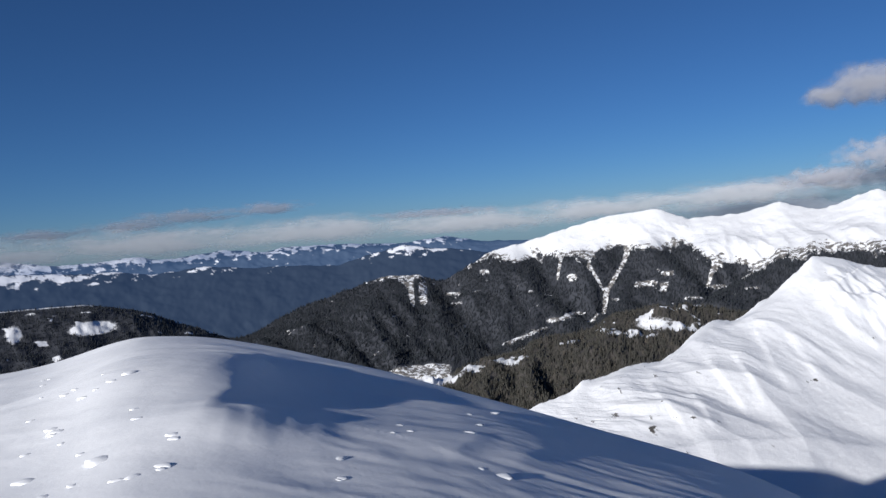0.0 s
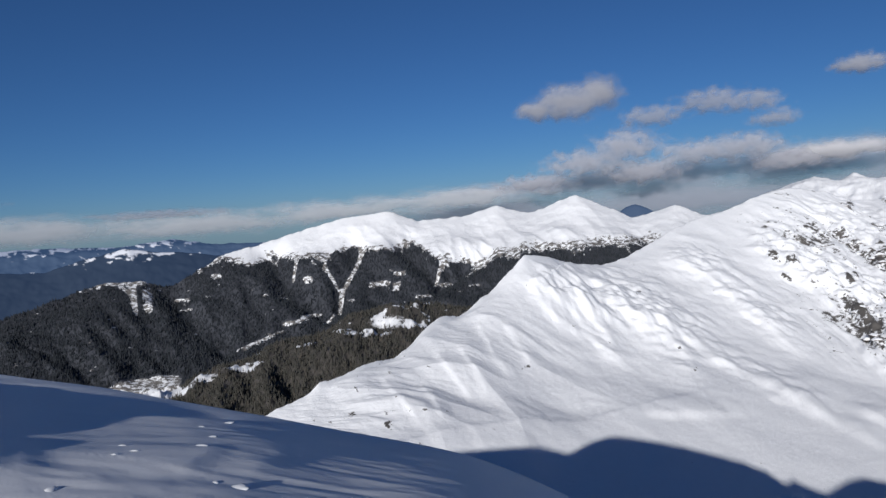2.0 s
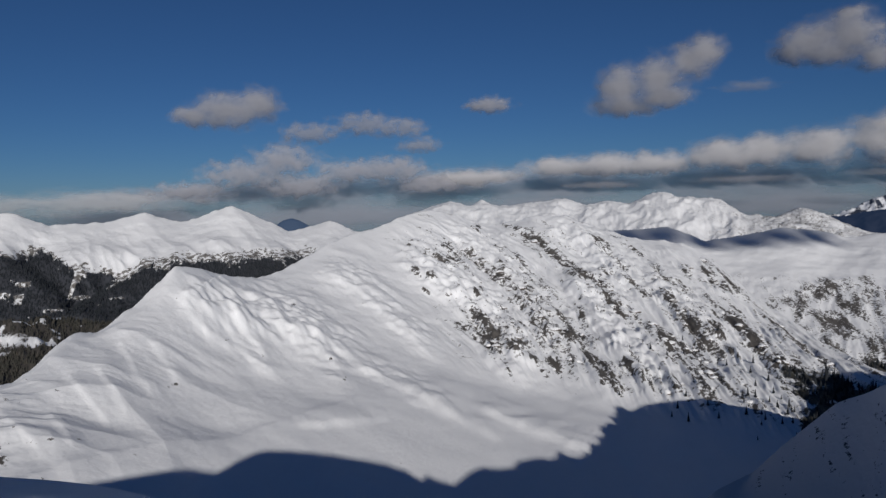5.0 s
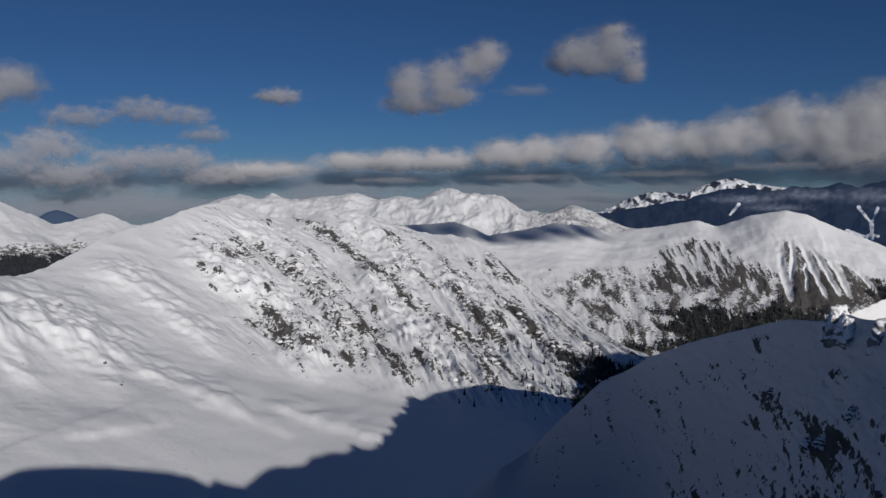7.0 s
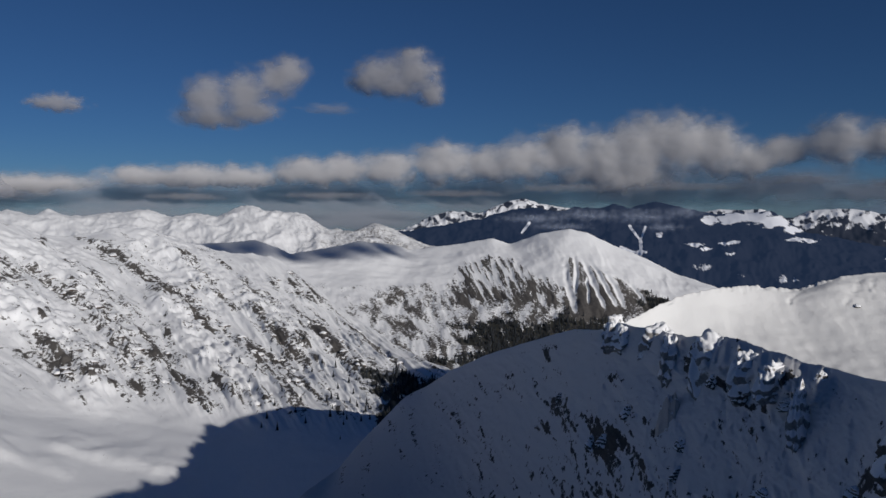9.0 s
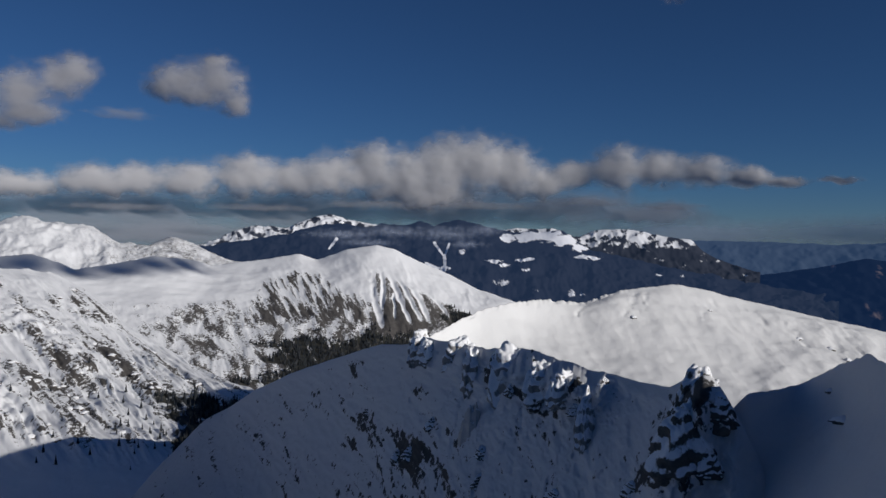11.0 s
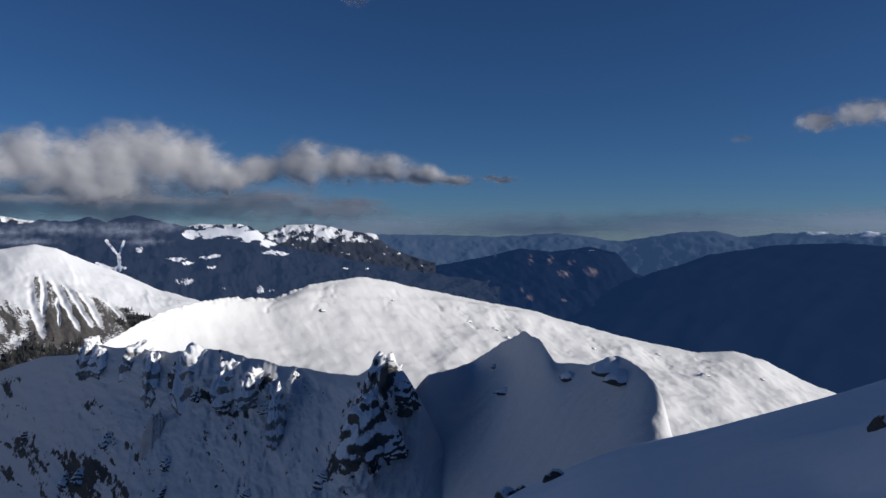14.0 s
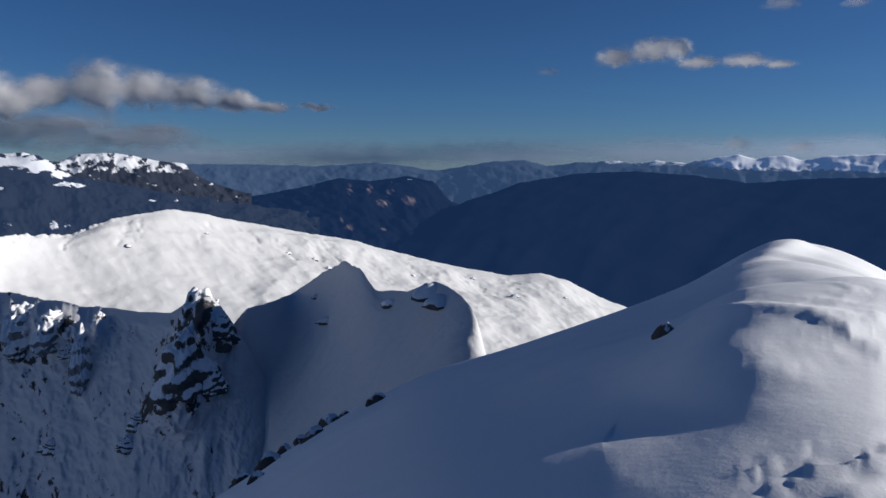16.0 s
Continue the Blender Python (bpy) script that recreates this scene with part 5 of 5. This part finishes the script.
# ---- clouds ----
def cloud_material(name, tone):
    m, nt, bsdf = material(name)
    nt.nodes.remove(bsdf)
    d, t = node(nt, "ShaderNodeBsdfDiffuse"), node(nt, "ShaderNodeBsdfTranslucent")
    for q in (d, t):
        q.inputs["Color"].default_value = (*tone, 1)
    body = node(nt, "ShaderNodeMixShader", Fac=0.5)
    nt.links.new(d.outputs[0], body.inputs[1])
    nt.links.new(t.outputs[0], body.inputs[2])
    thin = node(nt, "ShaderNodeMixShader")
    nt.links.new(attribute(nt, "vapour"), thin.inputs[0])
    nt.links.new(node(nt, "ShaderNodeBsdfTransparent").outputs[0], thin.inputs[1])
    nt.links.new(body.outputs[0], thin.inputs[2])
    nt.links.new(thin.outputs[0], nt.nodes["Material Output"].inputs["Surface"])
    return m


M_CLOUD = cloud_material("cloud_vapour", (0.47, 0.47, 0.5))
M_HEAPED = cloud_material("heaped_cloud_vapour", (0.66, 0.66, 0.68))
# greyer copy of the cloud vapour, with the low layers' shade in its tone
M_STRATUS = cloud_material("shade_toned_stratus", (0.42, 0.44, 0.51))
M_LAYER = cloud_material("layered_grey_cloud", (0.5, 0.51, 0.56))
M_HAZE = cloud_material("pale_blue_haze", (0.58, 0.66, 0.82))
CLOUD_R = 4500.0
DEG = CLOUD_R * math.pi / 180


def cloud(label, lobes, seed, dense=0.95, ragged=0.45, step=0.07, mat=None, away=CLOUD_R, heap=0.2, rim=0.85, lean=0.18):
    """A body of vapour, thin and clear at its rim: lobes are bearing, height angle and half sizes in degrees."""
    L = np.array(lobes)
    a0, a1 = (L[:, 0] - L[:, 2]).min() - 1.2, (L[:, 0] + L[:, 2]).max() + 1.2
    e0, e1 = (L[:, 1] - L[:, 3]).min() - 0.8, (L[:, 1] + L[:, 3]).max() + 0.8
    a, e = np.arange(a0, a1, step), np.arange(e0, e1, step)
    A, E = np.meshgrid(a, e)
    size = float(np.median(np.minimum(L[:, 2], L[:, 3])))
    q = max(size, 0.5)
    rng = np.random.RandomState(seed)
    wx, wy = 0.22 * q * fbm(A / q + seed, E / q, 3), 0.18 * q * fbm(A / q, E / q + seed * 1.7, 3)
    D, swell, heads_in = np.full_like(A, -3.0), np.zeros_like(A), 0
    for az, el, wa, we in lobes:
        x, y = (A + wx - az) / (1.25 * wa), (E + wy - el) / (1.2 * we)
        y = np.where(y < 0, y * 1.3, y)
        D = np.logaddexp(D * 7, (1 - np.sqrt(x * x + y * y + 1e-9)) * 7) / 7
        # rounded heads of several sizes, the small ones nearer the top and rim
        heads = 0 if wa > 3.2 * we else int(16 * max(wa, we) / min(wa, we))
        heads_in += heads
        for k in range(heads):
            big = k < heads // 3
            ang, rad = rng.uniform(0, 6.28), rng.uniform(0.0, 0.6 if big else 0.95) ** 0.6
            pr = min(wa, we) * (rng.uniform(0.5, 0.8) if big else rng.uniform(0.2, 0.42))
            px, py = az + math.cos(ang) * rad * wa, el + math.sin(ang) * rad * we * 0.8
            near = min(wa, we) * (0.3 * max(0.0, 1 - rad * rad) + rng.uniform(0.1, 0.4) + (0.0 if big else 0.05)) - 0.3 * (py - el)
            i0, i1 = np.searchsorted(a, [px - pr, px + pr])
            j0, j1 = np.searchsorted(e, [py - pr, py + pr])
            if i1 <= i0 or j1 <= j0:
                continue
            w = np.s_[j0:j1, i0:i1]
            d2 = ((A[w] + 0.7 * wx[w] - px) ** 2 + (E[w] + 0.7 * wy[w] - py) ** 2) / pr ** 2
            dome = np.where(d2 < 1, near - 0.3 * pr + pr * np.sqrt(np.clip(1 - d2, 0, 1)), 0)
            swell[w] = np.maximum(swell[w], dome)
            D[w] = np.logaddexp(D[w] * 7, (0.8 - np.sqrt(d2)) * 0.55 * 7) / 7
    long = 3.0 if heads_in == 0 else 1.0
    billow = fbm(A / (0.9 * q * long) + 3.1 * seed, E / (0.6 * q) - seed, 6, 0.55)
    soft_d = D
    for axis in (0, 1):
        soft_d = np.apply_along_axis(spread, axis, soft_d, step, 0.45 * q)
    body = 0.8 * size * (np.sqrt(np.clip(soft_d, 0, 1.2) + 0.06) - 0.245)
    for axis in (0, 1):
        swell = np.apply_along_axis(spread, axis, swell, step, 0.21 * q)
    low = np.where((D > 0).any(0), e[np.argmax(D > 0, axis=0)], np.nan)
    known = ~np.isnan(low)
    low = spread(np.interp(a, a[known], low[known]), step, 0.8 * q)
    overhang = lean * np.clip(E - low, 0, 4) * smooth(soft_d, 0.0, 0.45)        # tops jut out over the bases
    depth = DEG * (overhang + 0.95 * body + heap * swell * np.clip(2.5 * D, 0, 1) + 0.055 * q * billow * np.clip(2.5 * D - 0.2, 0, 1))
    for axis in (0, 1):
        depth = np.apply_along_axis(spread, axis, depth, step, 0.09 * q)
    D = D + ragged * 0.62 * billow
    dens = dense * smooth(D, -0.06, rim) ** 1.3
    full = np.sqrt(np.clip(D, 0, 1.2))
    inside = D > -0.07
    cell = inside[:-1, :-1] & inside[1:, :-1] & inside[:-1, 1:] & inside[1:, 1:]
    X, Y = np.sin(np.radians(A)), np.cos(np.radians(A))
    rf = away * (1 - np.maximum(depth, 0) / CLOUD_R)
    front = np.stack([X * rf * np.cos(np.radians(E)), Y * rf * np.cos(np.radians(E)), rf * np.sin(np.radians(E))], -1).reshape(-1, 3)
    rb = away * (1 + (0.5 * q * DEG * full + 4) / CLOUD_R)
    behind = np.stack([X * rb * np.cos(np.radians(E)), Y * rb * np.cos(np.radians(E)), rb * np.sin(np.radians(E))], -1).reshape(-1, 3)
    idx = np.arange(A.size).reshape(A.shape)
    quad = np.stack([idx[:-1, :-1], idx[:-1, 1:], idx[1:, 1:], idx[1:, :-1]], -1)[cell]
    touch = np.zeros(A.shape, int)
    for dj, di in ((0, 0), (0, 1), (1, 0), (1, 1)):
        touch[dj:dj + cell.shape[0], di:di + cell.shape[1]] += cell
    twin = np.where(touch.ravel() == 4, np.arange(A.size) + A.size, np.arange(A.size))     # the two sides share their rim
    # one piece of the cloud for each patch of joined cells
    patch, pieces = np.zeros(cell.shape, int), 0
    for start in zip(*np.where(cell)):
        if patch[start]:
            continue
        pieces += 1
        patch[start] = pieces
        stack = [start]
        while stack:
            j, i = stack.pop()
            for q2 in ((j + 1, i), (j - 1, i), (j, i + 1), (j, i - 1)):
                if 0 <= q2[0] < cell.shape[0] and 0 <= q2[1] < cell.shape[1] and cell[q2] and not patch[q2]:
                    patch[q2] = pieces
                    stack.append(q2)
    of_quad, corners = patch[cell], np.vstack([front, behind])
    vapour = np.concatenate([dens.ravel(), 0.6 * dens.ravel()])
    keep = [k for k in range(1, pieces + 1) if (of_quad == k).sum() > 30]
    root = new("cloud") if len(keep) > 1 else None
    for k in keep:
        part_quad = quad[of_quad == k]
        faces = np.vstack([part_quad, twin[part_quad[:, ::-1]]])
        used, faces = np.unique(faces, return_inverse=True)
        me = mesh_from("cloud", corners[used], faces.reshape(-1, 4), mat or M_CLOUD, True)
        at = me.attributes.new("vapour", "FLOAT", "POINT")
        at.data.foreach_set("value", vapour[used].astype(np.float32))
        if root is None:
            root = new("cloud", me)
        else:
            new("billow", me).parent = root
    return tagged(root, label, "cloud", "clouds in the sky")


cloud("grey-white cumulus puff floating over the ridge", [(31.9, 7.0, 2.6, 1.6), (34.2, 7.5, 1.9, 1.4), (29.7, 6.6, 1.7, 0.8)], 1, dense=0.8, ragged=0.6)
cloud("thin ragged grey-white cloud", [(38, 5.5, 2.4, 0.9), (42.3, 6.1, 2.8, 1.0), (45, 5.8, 1.8, 0.8), (46.2, 4.5, 1.7, 0.7)], 2, dense=0.55, ragged=0.85)
cloud("layered grey cloud low above the mountains", [(33, 2.4, 3.4, 1.1), (36, 3.4, 2.8, 1.4), (37, 1.5, 3, 1.0), (29, 1.2, 3, 0.8), (41, 2.6, 2.8, 1.0), (44, 2.7, 3, 1.1), (47, 1.5, 3, 0.9)], 3, dense=0.8, ragged=0.8, mat=M_LAYER)
cloud("small soft grey-white cloud puff", [(51.6, 7.4, 1.8, 0.75)], 4, dense=0.75, ragged=0.7)
cloud("leaning grey-white cumulus with two heads", [(61.3, 8.2, 1.7, 1.9), (64, 8.8, 1.9, 1.9), (66.4, 9.9, 1.6, 1.5), (67.5, 10.5, 1.3, 1.3), (61.8, 6.9, 2.6, 0.9), (64.5, 7.5, 2.2, 1.0)], 5, dense=0.85, ragged=0.5, heap=0.22)
cloud("round grey-white cumulus puff", [(74.3, 10.4, 2.3, 1.6), (76.6, 10.7, 2.2, 1.8), (76.4, 12.0, 0.8, 0.55), (78.0, 9.2, 1.1, 1.2), (73.0, 9.9, 1.3, 1.0), (75.6, 9.6, 2.0, 1.0)], 6, dense=0.82, ragged=0.5, heap=0.22)
cloud("faint thin wisp of grey cloud", [(70.2, 7.9, 2.0, 0.5)], 7, dense=0.3, ragged=0.9)
cloud("long bank of heaped grey-white cumulus with a thin tail",
      [(50, 1.9, 4, 0.8), (57, 2.6, 3.2, 0.9), (60.5, 2.7, 2.4, 1.0), (64, 2.7, 2.6, 1.0), (68.6, 3.1, 2.6, 1.3), (71.4, 3.3, 2.0, 1.3), (74.8, 3.4, 2.4, 1.5), (78.9, 3.9, 2.6, 1.8), (82.3, 3.7, 2.4, 1.6),
       (85, 4.0, 2.2, 2.0), (88, 4.6, 2.4, 2.2), (91, 4.4, 2.2, 2.0), (94, 5.1, 2.6, 2.5), (96.6, 5.1, 2.4, 2.4), (99, 4.7, 2.2, 2.2), (101.4, 3.9, 1.8, 1.5), (92, 3.2, 5, 1.7),
       (103.6, 4.5, 1.8, 1.3), (106.7, 5.0, 2.1, 1.8), (109.8, 4.9, 2.2, 1.5), (113, 4.7, 2.2, 1.3), (115.8, 4.3, 1.8, 0.9), (118.4, 4.0, 1.6, 0.5), (121.8, 4.1, 1.2, 0.35)], 8, dense=0.97, ragged=0.5, heap=0.28, rim=0.75, lean=0.16, mat=M_HEAPED)
cloud("flat dim grey stratus under the cumulus", [(26, -0.8, 9, 1.3), (31, 0.9, 8, 0.9), (40, -0.8, 10, 1.9), (55, -0.8, 10, 1.9), (72, -0.4, 10, 1.8), (38, 1.2, 8, 1.3), (48, 1.3, 9, 1.5), (58, 1.2, 9, 1.7), (70, 1.3, 9, 1.9), (82, 1.5, 9, 2.0), (94, 1.7, 9, 2.0), (103, 1.9, 7, 1.6), (109, 1.6, 5, 1.1)], 13, dense=0.68, ragged=0.45, lean=0.0, mat=M_STRATUS, away=4800.0)
cloud("thin pale haze along the horizon", [(112, 0.2, 9, 1.2), (124, 0.4, 9, 1.3), (136, 0.6, 9, 1.3), (148, 0.8, 9, 1.3), (160, 0.9, 9, 1.3), (170, 0.9, 6, 1.2)], 23, dense=0.5, ragged=0.12, lean=0.0, mat=M_HAZE, away=4880.0)
cloud("pale flat streaks of cloud below the heaped bank", [(80, 1.6, 4, 0.35), (88, 2.0, 4, 0.4), (97, 2.1, 4, 0.4), (105, 2.5, 3, 0.45), (110.5, 2.2, 2.4, 0.5), (70, 1.4, 4, 0.35), (60, 1.2, 3, 0.35)], 19, dense=0.35, ragged=0.9, away=4400.0)
cloud("small white cumulus with a trailing end", [(144.3, 7.7, 1.5, 0.8), (146.9, 8.1, 1.7, 1.0), (148.6, 8.2, 1.0, 0.8), (150, 7.2, 1.5, 0.5), (153.2, 7.2, 1.6, 0.55), (155.4, 6.9, 1.0, 0.35)], 14, dense=0.85, ragged=0.5, mat=M_HEAPED)
cloud("low grey cloud streaks over the horizon", [(-27, 1.2, 3, 0.5), (-17.5, 1.9, 4, 0.6), (-11.5, 2.1, 2.6, 0.6), (-21, 1.5, 3, 0.5), (1, 0.9, 5, 0.4)], 15, dense=0.6, ragged=0.8, mat=M_STRATUS)
cloud("pale cloud band along the far horizon", [(-32, -0.1, 9, 1.2), (-20, 0.1, 9, 1.3), (-8, 0.1, 9, 1.2), (4, -0.1, 8, 1.1), (14, 0.2, 7, 1.0), (23, 0.5, 7, 1.0)], 16, dense=0.62, ragged=0.7, mat=M_HEAPED, lean=0.1)
cloud("thin mist drifting over the dark ridge", [(86, -0.3, 3.0, 0.5), (90, 0.0, 3.0, 0.6), (94, -0.1, 3.0, 0.7), (97, 0.2, 1.6, 0.5), (88, -0.9, 2.5, 0.4), (95.5, -0.9, 1.8, 0.4)], 31, dense=0.42, ragged=0.9, lean=0.0, mat=M_HAZE, away=2950.0, heap=0.0, rim=1.3)
cloud("faint wisp of cloud high up", [(110.8, 17.3, 1.3, 0.8)], 32, dense=0.22, ragged=0.7)
cloud("faint wisp of cloud high up", [(155.4, 10.9, 1.2, 0.5), (159.8, 10.6, 0.9, 0.4)], 33, dense=0.35, ragged=0.7)
cloud("faint wisp of cloud high up", [(139.4, 6.8, 0.8, 0.3)], 34, dense=0.3, ragged=0.7)
cloud("small pinkish cloud scraps on the far range", [(152.9, 1.5, 1.0, 0.6), (157, 1.2, 1.0, 0.5)], 17, dense=0.35, ragged=0.9)
# added out of view, only to cast the shadow on mountain_5's left shoulder
cloud("unseen cumulus added overhead to shade a far snowy shoulder", [(178, 33.4, 4, 2.5), (173, 32.2, 4, 2.5), (168, 30.0, 4, 2.4), (162, 28.3, 4, 2.4), (156.6, 26.7, 4, 2.4), (151.6, 24.9, 3, 2.2)], 18,
      dense=0.97, ragged=0.35, step=0.2, away=1500.0)
